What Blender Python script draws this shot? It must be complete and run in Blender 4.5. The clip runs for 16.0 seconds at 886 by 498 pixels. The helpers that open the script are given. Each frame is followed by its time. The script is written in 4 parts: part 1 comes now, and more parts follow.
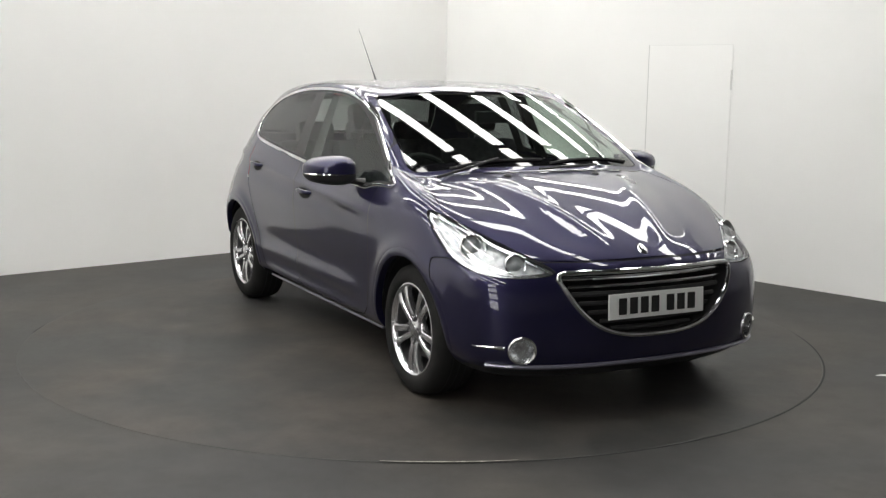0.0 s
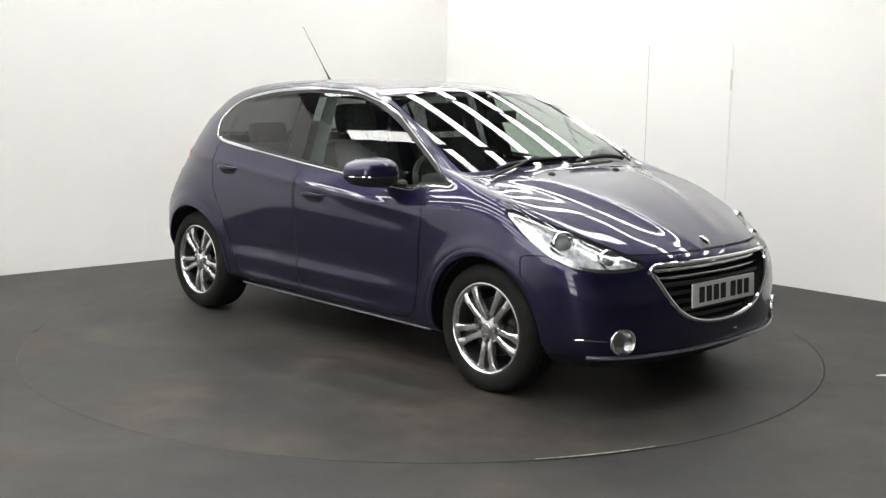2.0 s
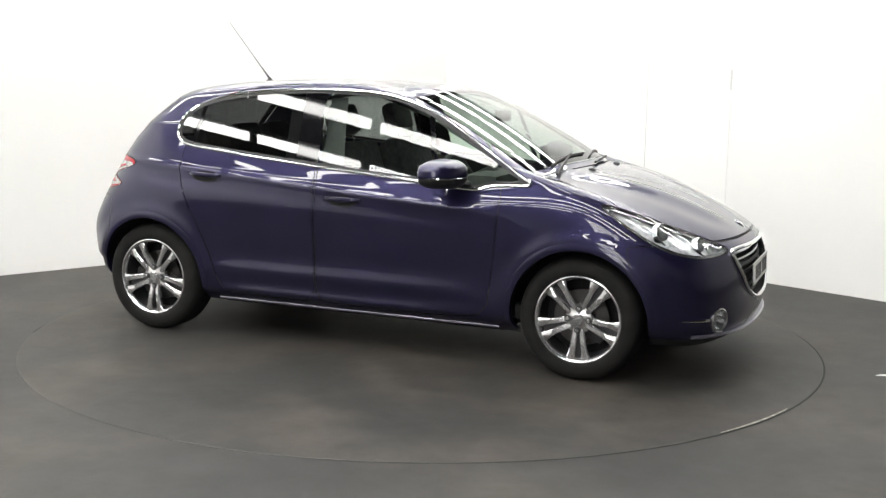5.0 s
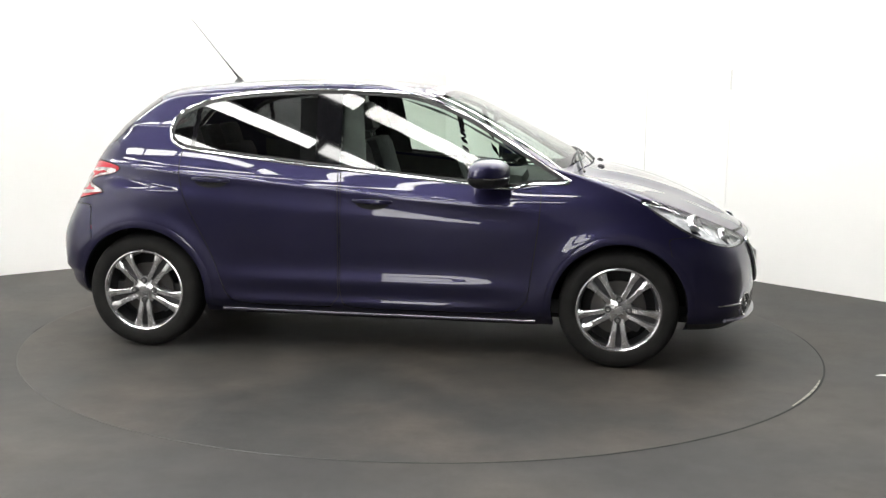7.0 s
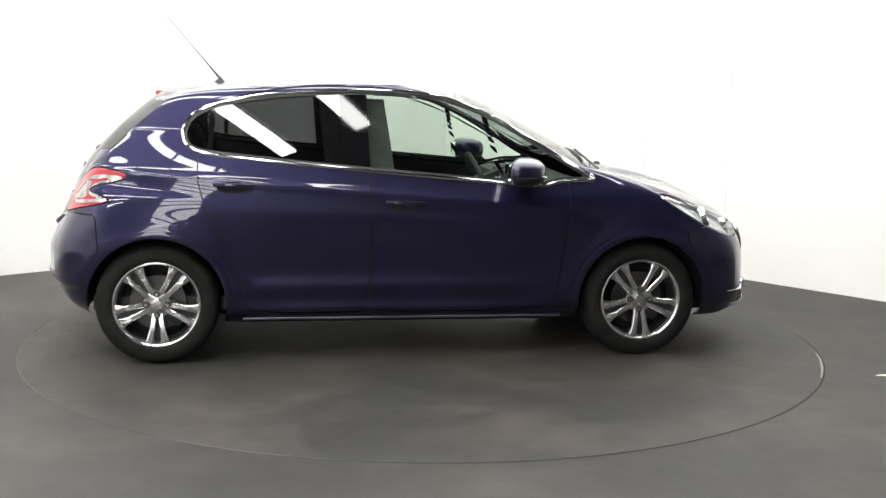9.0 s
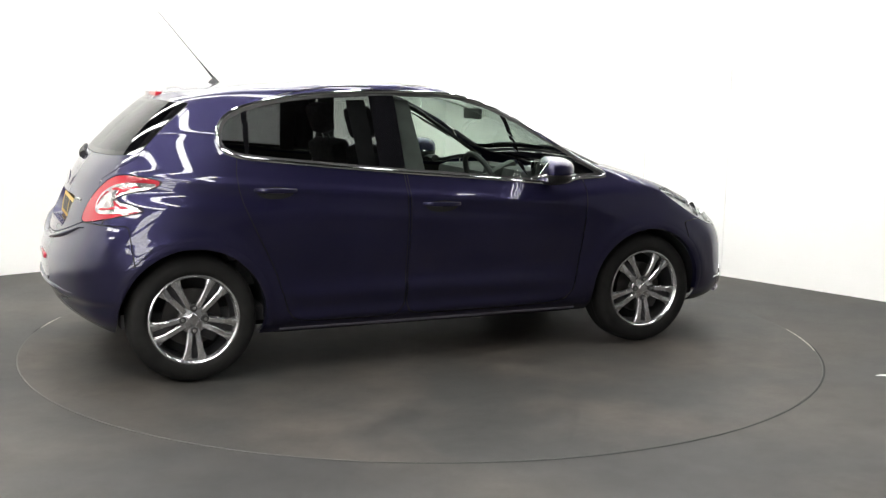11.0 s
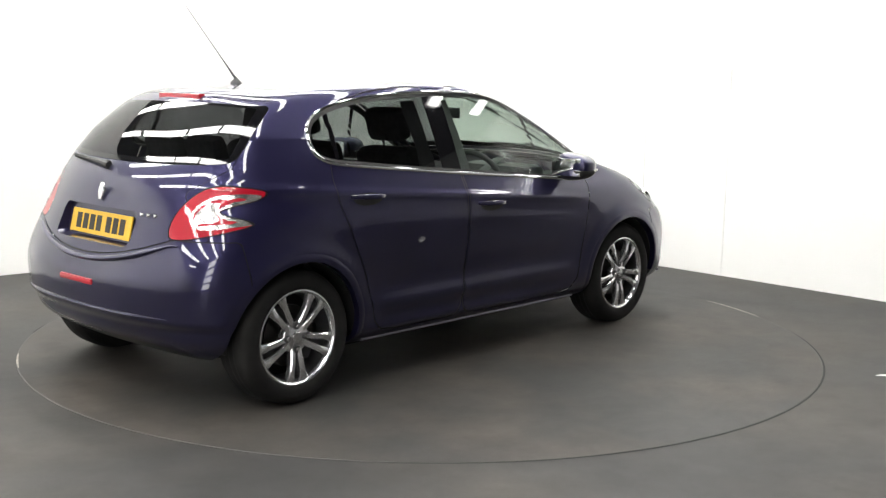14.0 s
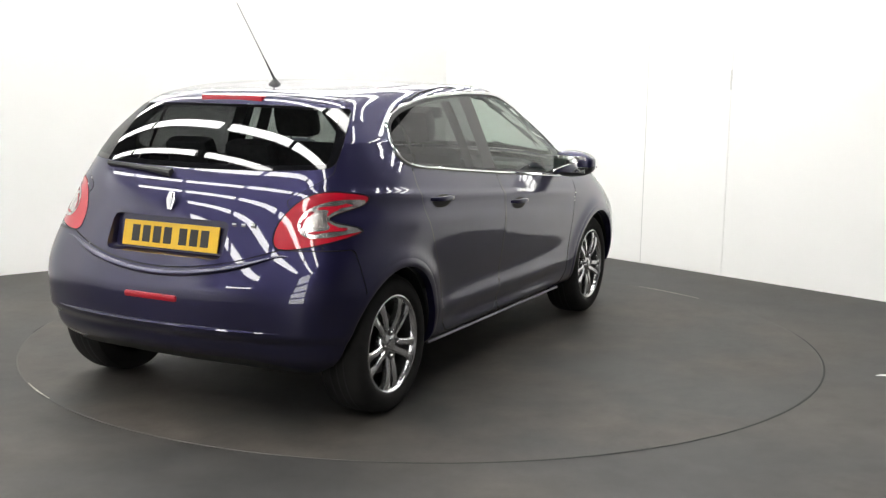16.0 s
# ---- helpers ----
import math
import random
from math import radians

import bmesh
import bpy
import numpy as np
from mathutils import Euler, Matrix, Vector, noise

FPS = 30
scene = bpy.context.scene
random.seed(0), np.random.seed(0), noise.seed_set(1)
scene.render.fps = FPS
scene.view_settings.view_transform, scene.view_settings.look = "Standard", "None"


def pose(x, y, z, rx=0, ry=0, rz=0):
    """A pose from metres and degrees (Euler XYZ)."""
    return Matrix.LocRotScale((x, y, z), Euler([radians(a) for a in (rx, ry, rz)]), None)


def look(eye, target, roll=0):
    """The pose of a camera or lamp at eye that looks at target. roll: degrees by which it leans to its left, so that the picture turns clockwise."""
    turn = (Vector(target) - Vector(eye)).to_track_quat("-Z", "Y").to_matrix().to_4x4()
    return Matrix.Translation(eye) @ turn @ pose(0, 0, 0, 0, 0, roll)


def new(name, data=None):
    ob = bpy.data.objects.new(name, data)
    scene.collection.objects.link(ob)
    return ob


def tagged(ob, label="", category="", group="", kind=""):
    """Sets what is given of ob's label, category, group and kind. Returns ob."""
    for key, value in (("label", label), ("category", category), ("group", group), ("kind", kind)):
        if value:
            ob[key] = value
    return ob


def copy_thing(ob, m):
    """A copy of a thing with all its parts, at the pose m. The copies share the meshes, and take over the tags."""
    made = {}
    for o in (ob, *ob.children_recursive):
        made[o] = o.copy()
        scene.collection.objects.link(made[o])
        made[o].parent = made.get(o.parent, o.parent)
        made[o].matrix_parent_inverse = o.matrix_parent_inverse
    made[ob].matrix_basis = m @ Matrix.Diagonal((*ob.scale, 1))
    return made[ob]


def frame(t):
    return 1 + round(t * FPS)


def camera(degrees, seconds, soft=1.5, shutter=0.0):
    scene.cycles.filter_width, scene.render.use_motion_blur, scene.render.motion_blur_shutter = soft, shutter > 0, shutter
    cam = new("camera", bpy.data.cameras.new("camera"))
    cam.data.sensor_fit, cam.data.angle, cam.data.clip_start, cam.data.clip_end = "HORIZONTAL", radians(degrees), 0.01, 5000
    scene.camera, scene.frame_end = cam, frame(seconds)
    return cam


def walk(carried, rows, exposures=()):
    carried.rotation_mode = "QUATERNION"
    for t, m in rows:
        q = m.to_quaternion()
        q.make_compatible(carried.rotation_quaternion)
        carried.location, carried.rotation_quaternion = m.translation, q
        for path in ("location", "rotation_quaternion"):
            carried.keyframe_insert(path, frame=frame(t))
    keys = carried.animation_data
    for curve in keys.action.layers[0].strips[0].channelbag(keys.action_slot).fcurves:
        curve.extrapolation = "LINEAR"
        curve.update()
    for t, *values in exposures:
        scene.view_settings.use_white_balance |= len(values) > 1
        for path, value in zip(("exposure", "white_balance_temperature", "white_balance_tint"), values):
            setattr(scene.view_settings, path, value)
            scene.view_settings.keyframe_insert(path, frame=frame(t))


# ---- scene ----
cam = camera(43.4, 16.0, soft=1.3)
EYE, AIM = (0.0, -6.341, 1.4735), (0.108, -0.115, 0.5168)
EXPOSURES = [(0.0, -0.32), (1.5, -0.14), (3.5, 0.15), (6.5, 0.33), (9.0, 0.43), (12.5, 0.5), (14.5, 0.42), (16.0, 0.22)]
walk(cam, [(0.0, look(EYE, AIM, 0.97)), (16.0, look(EYE, AIM, 0.97))], EXPOSURES)

# ---- light ----
world = bpy.data.worlds.new("world")
scene.world = world
world.use_nodes = True
world.node_tree.nodes["Background"].inputs[0].default_value = (0.6, 0.68, 0.8, 1)
world.node_tree.nodes["Background"].inputs[1].default_value = 0.02
LAMP = 16.5
STRIP_GAP = 1.25


# ---- materials ----
def mat(name, color, rough=0.5, metal=0.0, coat=0.0, emit=0.0, spec=0.5):
    m = bpy.data.materials.new(name)
    m.use_nodes = True
    b = m.node_tree.nodes["Principled BSDF"]
    b.inputs["Base Color"].default_value = (*color, 1)
    b.inputs["Roughness"].default_value = rough
    b.inputs["Metallic"].default_value = metal
    b.inputs["Coat Weight"].default_value = coat
    b.inputs["Coat Roughness"].default_value = 0.02
    b.inputs["Specular IOR Level"].default_value = spec
    if emit:
        b.inputs["Emission Color"].default_value = (*color, 1)
        b.inputs["Emission Strength"].default_value = emit
    return m


def mottle(m, scale, low, high, detail=6.0, bump=0.0, bump_scale=200.0, rough=None, stretch=(1, 1, 1), span=(0.3, 0.7)):
    """Two scales of noise between two colours, with fine relief, in object space."""
    nt = m.node_tree
    b = nt.nodes["Principled BSDF"]
    tc = nt.nodes.new("ShaderNodeTexCoord")
    mp = nt.nodes.new("ShaderNodeMapping")
    mp.inputs["Scale"].default_value = stretch
    nt.links.new(tc.outputs["Object"], mp.inputs[0])
    big, fine = nt.nodes.new("ShaderNodeTexNoise"), nt.nodes.new("ShaderNodeTexNoise")
    big.inputs["Scale"].default_value, big.inputs["Detail"].default_value = scale, detail
    fine.inputs["Scale"].default_value, fine.inputs["Detail"].default_value = bump_scale, 3.0
    mix = nt.nodes.new("ShaderNodeMix")
    mix.data_type = "RGBA"
    mix.inputs[6].default_value, mix.inputs[7].default_value = (*low, 1), (*high, 1)
    ramp = nt.nodes.new("ShaderNodeMapRange")
    ramp.inputs[1].default_value, ramp.inputs[2].default_value = span
    add = nt.nodes.new("ShaderNodeMath")
    add.operation = "MULTIPLY_ADD"
    add.inputs[1].default_value, add.inputs[2].default_value = 0.25, -0.12
    tot = nt.nodes.new("ShaderNodeMath")
    for n in (big, fine):
        nt.links.new(mp.outputs[0], n.inputs["Vector"])
    nt.links.new(big.outputs[0], ramp.inputs[0])
    nt.links.new(fine.outputs[0], add.inputs[0])
    nt.links.new(ramp.outputs[0], tot.inputs[0])
    nt.links.new(add.outputs[0], tot.inputs[1])
    nt.links.new(tot.outputs[0], mix.inputs[0])
    nt.links.new(mix.outputs[2], b.inputs["Base Color"])
    if bump:
        bp = nt.nodes.new("ShaderNodeBump")
        bp.inputs["Strength"].default_value, bp.inputs["Distance"].default_value = bump, 0.002
        nt.links.new(fine.outputs[0], bp.inputs["Height"])
        nt.links.new(bp.outputs[0], b.inputs["Normal"])
    if rough:
        rr = nt.nodes.new("ShaderNodeMapRange")
        rr.inputs[3].default_value, rr.inputs[4].default_value = rough
        nt.links.new(big.outputs[0], rr.inputs[0])
        nt.links.new(rr.outputs[0], b.inputs["Roughness"])
    return m


FLOOR = mottle(mat("floor_paint", (0.1, 0.1, 0.1), 0.6, spec=0.22), 0.75, (0.033, 0.0325, 0.032), (0.057, 0.052, 0.0465), bump=0.25, rough=(0.42, 0.7), span=(0.40, 0.62))
DISC = mottle(mat("disc_paint", (0.1, 0.1, 0.1), 0.6, spec=0.22), 1.1, (0.0325, 0.032, 0.031), (0.061, 0.053, 0.0465), bump=0.25, rough=(0.40, 0.7), span=(0.40, 0.63))


def worn(m, scale, amount, stretch=(1, 1, 1)):
    """Dust and scuffs: a second, finer pattern that lightens and darkens the paint."""
    nt = m.node_tree
    b = nt.nodes["Principled BSDF"]
    old = b.inputs["Base Color"].links[0].from_socket
    tc, mp = nt.nodes.new("ShaderNodeTexCoord"), nt.nodes.new("ShaderNodeMapping")
    mp.inputs["Scale"].default_value = stretch
    no = nt.nodes.new("ShaderNodeTexNoise")
    no.inputs["Scale"].default_value, no.inputs["Detail"].default_value, no.inputs["Roughness"].default_value = scale, 9.0, 0.72
    mr = nt.nodes.new("ShaderNodeMapRange")
    mr.inputs[1].default_value, mr.inputs[2].default_value = 0.3, 0.7
    mr.inputs[3].default_value, mr.inputs[4].default_value = 1 - amount, 1 + amount
    mx = nt.nodes.new("ShaderNodeVectorMath")
    mx.operation = "SCALE"
    nt.links.new(tc.outputs["Object"], mp.inputs[0])
    nt.links.new(mp.outputs[0], no.inputs["Vector"])
    nt.links.new(no.outputs[0], mr.inputs[0])
    nt.links.new(old, mx.inputs[0])
    nt.links.new(mr.outputs[0], mx.inputs["Scale"])
    nt.links.new(mx.outputs[0], b.inputs["Base Color"])
    return m


worn(FLOOR, 3.2, 0.28)
worn(DISC, 4.5, 0.30)
SEAMLINE = mat("shaded_gap", (0.60, 0.60, 0.59), 0.8)
HINGE = mat("hinge_steel", (0.62, 0.62, 0.61), 0.5)
FILLED = mat("filled_gap", (0.80, 0.80, 0.785), 0.75)
WALL = mottle(mat("white_paint", (0.8, 0.8, 0.78), 0.7), 0.7, (0.835, 0.835, 0.82), (0.88, 0.88, 0.865), bump=0.15)
DARKWALL = mottle(mat("grey_cladding", (0.2, 0.2, 0.22), 0.7), 0.5, (0.22, 0.22, 0.225), (0.32, 0.32, 0.325), bump=0.1)
ROOFING = mottle(mat("dark_roof", (0.05, 0.05, 0.05), 0.8), 0.6, (0.03, 0.03, 0.032), (0.06, 0.06, 0.062))
TUBE = mat("light_panel", (1.0, 0.988, 0.955), 0.5, emit=LAMP)
SOFTBOX = mat("soft_panel", (1.0, 0.988, 0.955), 0.5, emit=5.0)
RIM = mottle(mat("rim_steel", (0.02, 0.02, 0.02), 0.6), 1.1, (0.027, 0.0265, 0.026), (0.050, 0.045, 0.040), span=(0.42, 0.58))
SCUFF = mottle(mat("bare_scuffed_edge", (0.3, 0.28, 0.25), 0.6), 30, (0.10, 0.095, 0.085), (0.42, 0.39, 0.34))
STEEL = mat("painted_steel", (0.12, 0.12, 0.12), 0.5, metal=0.3)
PAINT = mottle(mat("blue_paint", (0.0183, 0.0168, 0.0510), 0.33, metal=0.66, coat=1.0, spec=0.15), 3.0, (0.0168, 0.0155, 0.0465), (0.0198, 0.0182, 0.0555), bump_scale=900.0)
PAINT.node_tree.nodes["Principled BSDF"].inputs["Coat IOR"].default_value = 1.5
TYRE = mottle(mat("tyre_rubber", (0.02, 0.02, 0.02), 0.8, spec=0.2), 8, (0.008, 0.008, 0.008), (0.016, 0.0155, 0.015), bump=0.2)


def thin_glass(name, tint, gloss=1.0):
    m = bpy.data.materials.new(name)
    m.use_nodes = True
    nt = m.node_tree
    nt.nodes.clear()
    out = nt.nodes.new("ShaderNodeOutputMaterial")
    tr = nt.nodes.new("ShaderNodeBsdfTransparent")
    gl = nt.nodes.new("ShaderNodeBsdfGlossy")
    tr.inputs[0].default_value = (*tint, 1)
    gl.inputs["Roughness"].default_value = 0.015
    lw = nt.nodes.new("ShaderNodeLayerWeight")
    lw.inputs[0].default_value = 0.5
    pw = nt.nodes.new("ShaderNodeMath")
    pw.operation = "POWER"
    pw.inputs[1].default_value = 5.0
    ma = nt.nodes.new("ShaderNodeMath")
    ma.operation = "MULTIPLY_ADD"
    ma.inputs[1].default_value, ma.inputs[2].default_value = 0.9, 0.085 * gloss
    mx = nt.nodes.new("ShaderNodeMixShader")
    nt.links.new(lw.outputs["Facing"], pw.inputs[0])
    nt.links.new(pw.outputs[0], ma.inputs[0])
    nt.links.new(ma.outputs[0], mx.inputs[0])
    nt.links.new(tr.outputs[0], mx.inputs[1])
    nt.links.new(gl.outputs[0], mx.inputs[2])
    nt.links.new(mx.outputs[0], out.inputs[0])
    return m


CLEAR = thin_glass("clear_green_glass", (0.76, 0.84, 0.78), 0.7)
SCREEN = thin_glass("windscreen_glass", (0.55, 0.62, 0.58), 1.3)
PRIVACY = thin_glass("tinted_glass", (0.27, 0.28, 0.28), 0.9)
LENS = thin_glass("lamp_lens", (0.93, 0.95, 0.96))
BLACK = mat("gloss_black_trim", (0.004, 0.004, 0.005), 0.04, spec=0.5)
PLASTIC = mottle(mat("black_plastic", (0.02, 0.02, 0.02), 0.55), 5, (0.014, 0.014, 0.015), (0.026, 0.026, 0.027), bump=0.15)
SEAM = mat("dark_joint", (0.006, 0.006, 0.007), 0.8)
CHROME = mat("chrome", (0.82, 0.83, 0.84), 0.08, metal=1.0)
SATIN = mottle(mat("satin_silver", (0.6, 0.6, 0.61), 0.25, metal=1.0), 4, (0.55, 0.55, 0.56), (0.68, 0.68, 0.69))
ALLOY = mottle(mat("machined_alloy", (0.66, 0.66, 0.67), 0.2, metal=0.92), 6, (0.58, 0.58, 0.59), (0.74, 0.74, 0.75))
ALLOY_DARK = mat("grey_alloy", (0.06, 0.06, 0.063), 0.45, metal=0.6)
SILL = mat("sill_grey", (0.20, 0.19, 0.24), 0.3, metal=0.5, coat=0.6)
DISC_STEEL = mat("brake_steel", (0.09, 0.087, 0.085), 0.4, metal=1.0)
REFLECTOR = mottle(mat("lamp_reflector", (0.8, 0.8, 0.81), 0.18, metal=0.3), 30, (0.52, 0.525, 0.53), (0.95, 0.955, 0.96), span=(0.42, 0.58))
PROJECTOR = mat("projector_lens", (0.22, 0.225, 0.225), 0.08, spec=0.8, coat=1.0)
LAMP_RED = mat("red_lamp_plastic", (0.34, 0.004, 0.017), 0.3, coat=1.0, spec=0.2)
LAMP_CLEAR = mottle(mat("clear_lamp_plastic", (0.5, 0.47, 0.46), 0.16, metal=0.8, coat=0.6), 25, (0.30, 0.27, 0.27), (0.70, 0.67, 0.66), span=(0.4, 0.6))
PLATE_WHITE = mat("white_plate", (0.74, 0.75, 0.74), 0.4)
PLATE_YELLOW = mat("yellow_plate", (0.60, 0.37, 0.02), 0.4)
INK = mat("black_print", (0.01, 0.01, 0.01), 0.5)
FABRIC = mottle(mat("grey_seat_fabric", (0.05, 0.05, 0.055), 0.9), 30, (0.035, 0.035, 0.04), (0.07, 0.07, 0.075), bump=0.3)
TRIM = mottle(mat("interior_trim", (0.04, 0.04, 0.042), 0.7), 12, (0.03, 0.03, 0.032), (0.05, 0.05, 0.052), bump=0.2)
HEADLINER = mottle(mat("headliner", (0.28, 0.28, 0.27), 0.9), 20, (0.25, 0.25, 0.24), (0.31, 0.31, 0.30))
MIRROR = mat("mirror_glass", (0.9, 0.9, 0.9), 0.01, metal=1.0)


# ---- helpers for meshes ----
def mesh_of(name, verts, faces, material, smooth=True):
    me = bpy.data.meshes.new(name)
    me.from_pydata([tuple(map(float, v)) for v in verts], [], faces)
    me.materials.append(material)
    if smooth:
        me.shade_smooth()
    return me


def part(name, bm, material, parent, label="", smooth=True):
    me = bpy.data.meshes.new(name)
    bmesh.ops.recalc_face_normals(bm, faces=bm.faces)
    bm.to_mesh(bm and me)
    bm.free()
    me.materials.append(material)
    if smooth:
        me.shade_smooth()
        me.set_sharp_from_angle(angle=radians(38))
    ob = new(name, me)
    ob.parent = parent
    if label:
        tagged(ob, label)
    return ob


def box(bm, x0, x1, y0, y1, z0, z1, m=None, bevel=0.0):
    r = bmesh.ops.create_cube(bm, size=1.0, matrix=Matrix.LocRotScale(((x0 + x1) / 2, (y0 + y1) / 2, (z0 + z1) / 2), None, (x1 - x0, y1 - y0, z1 - z0)))
    vs = r["verts"]
    if bevel:
        es = list({e for v in vs for e in v.link_edges})
        out = bmesh.ops.bevel(bm, geom=es, offset=bevel, segments=2, affect="EDGES", profile=0.6)
        vs = list({v for f in out["faces"] for v in f.verts} | {v for v in vs if v.is_valid})
    if m is not None:
        bmesh.ops.transform(bm, matrix=m, verts=vs)
    return vs


def lathe(bm, profile, n=48, m=Matrix(), closed=False):
    """Turns a profile of (radius, height) about the y axis."""
    rings = []
    for r, h in profile:
        rings.append([bm.verts.new(m @ Vector((r * math.cos(a), h, r * math.sin(a)))) for a in [2 * math.pi * i / n for i in range(n)]])
    k = len(rings)
    for i in range(k if closed else k - 1):
        a, b = rings[i], rings[(i + 1) % k]
        for j in range(n):
            bm.faces.new((a[j], a[(j + 1) % n], b[(j + 1) % n], b[j]))
    return rings


def tube(bm, pts, r, n=8, closed=False, squash=1.0, up=Vector((0, 0, 1))):
    """A round bar along points."""
    pts = [Vector(p) for p in pts]
    rings, k = [], len(pts)
    for i, p in enumerate(pts):
        a = pts[(i - 1) % k] if closed or i else p
        b = pts[(i + 1) % k] if closed or i < k - 1 else p
        d = (b - a).normalized()
        s = d.cross(up)
        s = s.normalized() if s.length > 1e-4 else Vector((1, 0, 0))
        w = s.cross(d).normalized()
        rr = r[i] if isinstance(r, (list, tuple)) else r
        rings.append([bm.verts.new(p + rr * (math.cos(t) * s + squash * math.sin(t) * w)) for t in [2 * math.pi * j / n for j in range(n)]])
    for i in range(k if closed else k - 1):
        a, b = rings[i], rings[(i + 1) % k]
        for j in range(n):
            bm.faces.new((a[j], a[(j + 1) % n], b[(j + 1) % n], b[j]))
    if not closed:
        bm.faces.new(rings[0][::-1])
        bm.faces.new(rings[-1])


# ---- the room ----
CORNER = Vector((0.19, 4.36, 0))
DL, DR = Vector((-0.772, -0.636, 0)), Vector((0.680, -0.733, 0))
ENDL, ENDR = CORNER + 7.6 * DL, CORNER + 5.1 * DR
HIGH = 5.2
ALONG = math.degrees(math.atan2(DR.y, DR.x))


def wall(name, a, b, z0, z1, thick, material, label):
    d = (b - a).normalized()
    n = Vector((d.y, -d.x, 0))
    mid = (a + b) / 2
    if n.dot(Vector((0, -1, 0)) - mid) > 0:
        n = -n
    bm = bmesh.new()
    q = [a, b, b + n * thick, a + n * thick]
    lo, hi = [bm.verts.new((v.x, v.y, z0)) for v in q], [bm.verts.new((v.x, v.y, z1)) for v in q]
    bm.faces.new(lo)
    bm.faces.new(hi)
    for i in range(4):
        bm.faces.new((lo[i], lo[(i + 1) % 4], hi[(i + 1) % 4], hi[i]))
    ob = part(name, bm, material, None, smooth=False)
    return tagged(ob, label, "wall", kind="structure")


BL, BR = Vector((-8.2, -12.5, 0)), Vector((8.2, -12.5, 0))
wall("wall_left", CORNER, ENDL, 0.0, 2.9, 0.12, WALL, "plain white painted partition wall meeting in a corner")
wall("wall_right", CORNER, ENDR, 0.0, 2.9, 0.12, WALL, "white painted partition wall with a flush white door")
TL, TR = Vector((-8.2, 9.8, 0)), Vector((8.2, 9.8, 0))
wall("wall_west", TL, BL, 0.0, HIGH, 0.15, WALL, "plain white side wall of the hall")
wall("wall_east", TR, BR, 0.0, HIGH, 0.15, DARKWALL, "plain grey side wall of the hall")
wall("wall_north", TL, TR, 0.0, HIGH, 0.15, WALL, "plain white end wall of the hall")
wall("wall_south", BL, BR, 0.0, HIGH, 0.15, DARKWALL, "plain grey end wall of the hall")

# a flush white door in the right wall
n_in = Vector((DR.y, -DR.x, 0))
door = tagged(new("door_1"), "flush white painted door in a white wall", "door", kind="structure")
door.matrix_basis = Matrix.Translation(CORNER + 2.33 * DR) @ Matrix.Rotation(radians(ALONG), 4, "Z")
bm = bmesh.new()
box(bm, 0.008, 0.762, -0.0045, 0.02, 0.01, 1.752, None, 0.002)
part("door_leaf", bm, WALL, door, smooth=False)
for gap, q in ((SEAMLINE, (0.0, 0.008, 0.01, 1.76)), (FILLED, (0.762, 0.770, 0.01, 1.76)), (FILLED, (0.008, 0.762, 1.752, 1.76))):
    bm = bmesh.new()
    box(bm, q[0], q[1], -0.004, 0.01, q[2], q[3])
    part("door_gap", bm, gap, door, smooth=False)

bm = bmesh.new()
box(bm, 0.758, 0.770, -0.009, 0.0, 1.42, 1.57, None, 0.002)
part("hinge", bm, HINGE, door, "small grey hinge", smooth=False)

bm = bmesh.new()
box(bm, -9, 9, -13, 10.2, -0.2, 0.0)
tagged(part("floor", bm, FLOOR, None, smooth=False), "dark grey painted concrete floor with worn patches", "floor", kind="structure")
bm = bmesh.new()
box(bm, -9, 9, -13, 10.2, HIGH, HIGH + 0.1)
tagged(part("ceiling", bm, ROOFING, None, smooth=False), "dark roof of the hall", "ceiling", kind="structure")


def ceiling_light(x, y):
    root = tagged(new("ceiling_light"), "long white glowing strip light under a dark roof", "light", group="strip lights of the hall")
    bm = bmesh.new()
    box(bm, -0.17, 0.17, -0.95, 0.95, 0.03, 0.10)
    part("housing", bm, STEEL, root, smooth=False)
    bm = bmesh.new()
    box(bm, -0.128, 0.128, -0.92, 0.92, 0.0, 0.03)
    part("diffuser", bm, TUBE, root, "glowing white diffuser", smooth=False)
    root.matrix_basis = pose(x, y, HIGH - 0.12)
    return root


AXIS, ACROSS = DR.normalized(), Vector((-DR.y, DR.x, 0)).normalized()
first = None
for i in range(-10, 11):
    for j in range(-8, 9):
        spot = Vector((0, -3.5, 0)) + ACROSS * (STRIP_GAP * i) + AXIS * (2.0 * j)
        if abs(spot.x) > 7.4 or not -7.6 < spot.y < 9.0 or (spot.y < -1.5 and spot.x > 0.2) or (spot.y < 0.5 and spot.x > 3.6):
            continue
        m = pose(spot.x, spot.y, HIGH - 0.12, 0, 0, ALONG - 90)
        if first is None:
            first = ceiling_light(0, 0)
            first.matrix_basis = m
        else:
            copy_thing(first, m)

bm = bmesh.new()
vs = [bm.verts.new((2.30 + x, -0.83 + y, 0.003)) for x, y in ((0.02, 0.0), (0.06, 0.022), (0.20, 0.03), (0.20, -0.02), (0.07, -0.012))]
bm.faces.new(vs)
tagged(part("floor_marking", bm, WALL, None, smooth=False), "small chipped white paint mark on the floor", "marking", kind="structure")

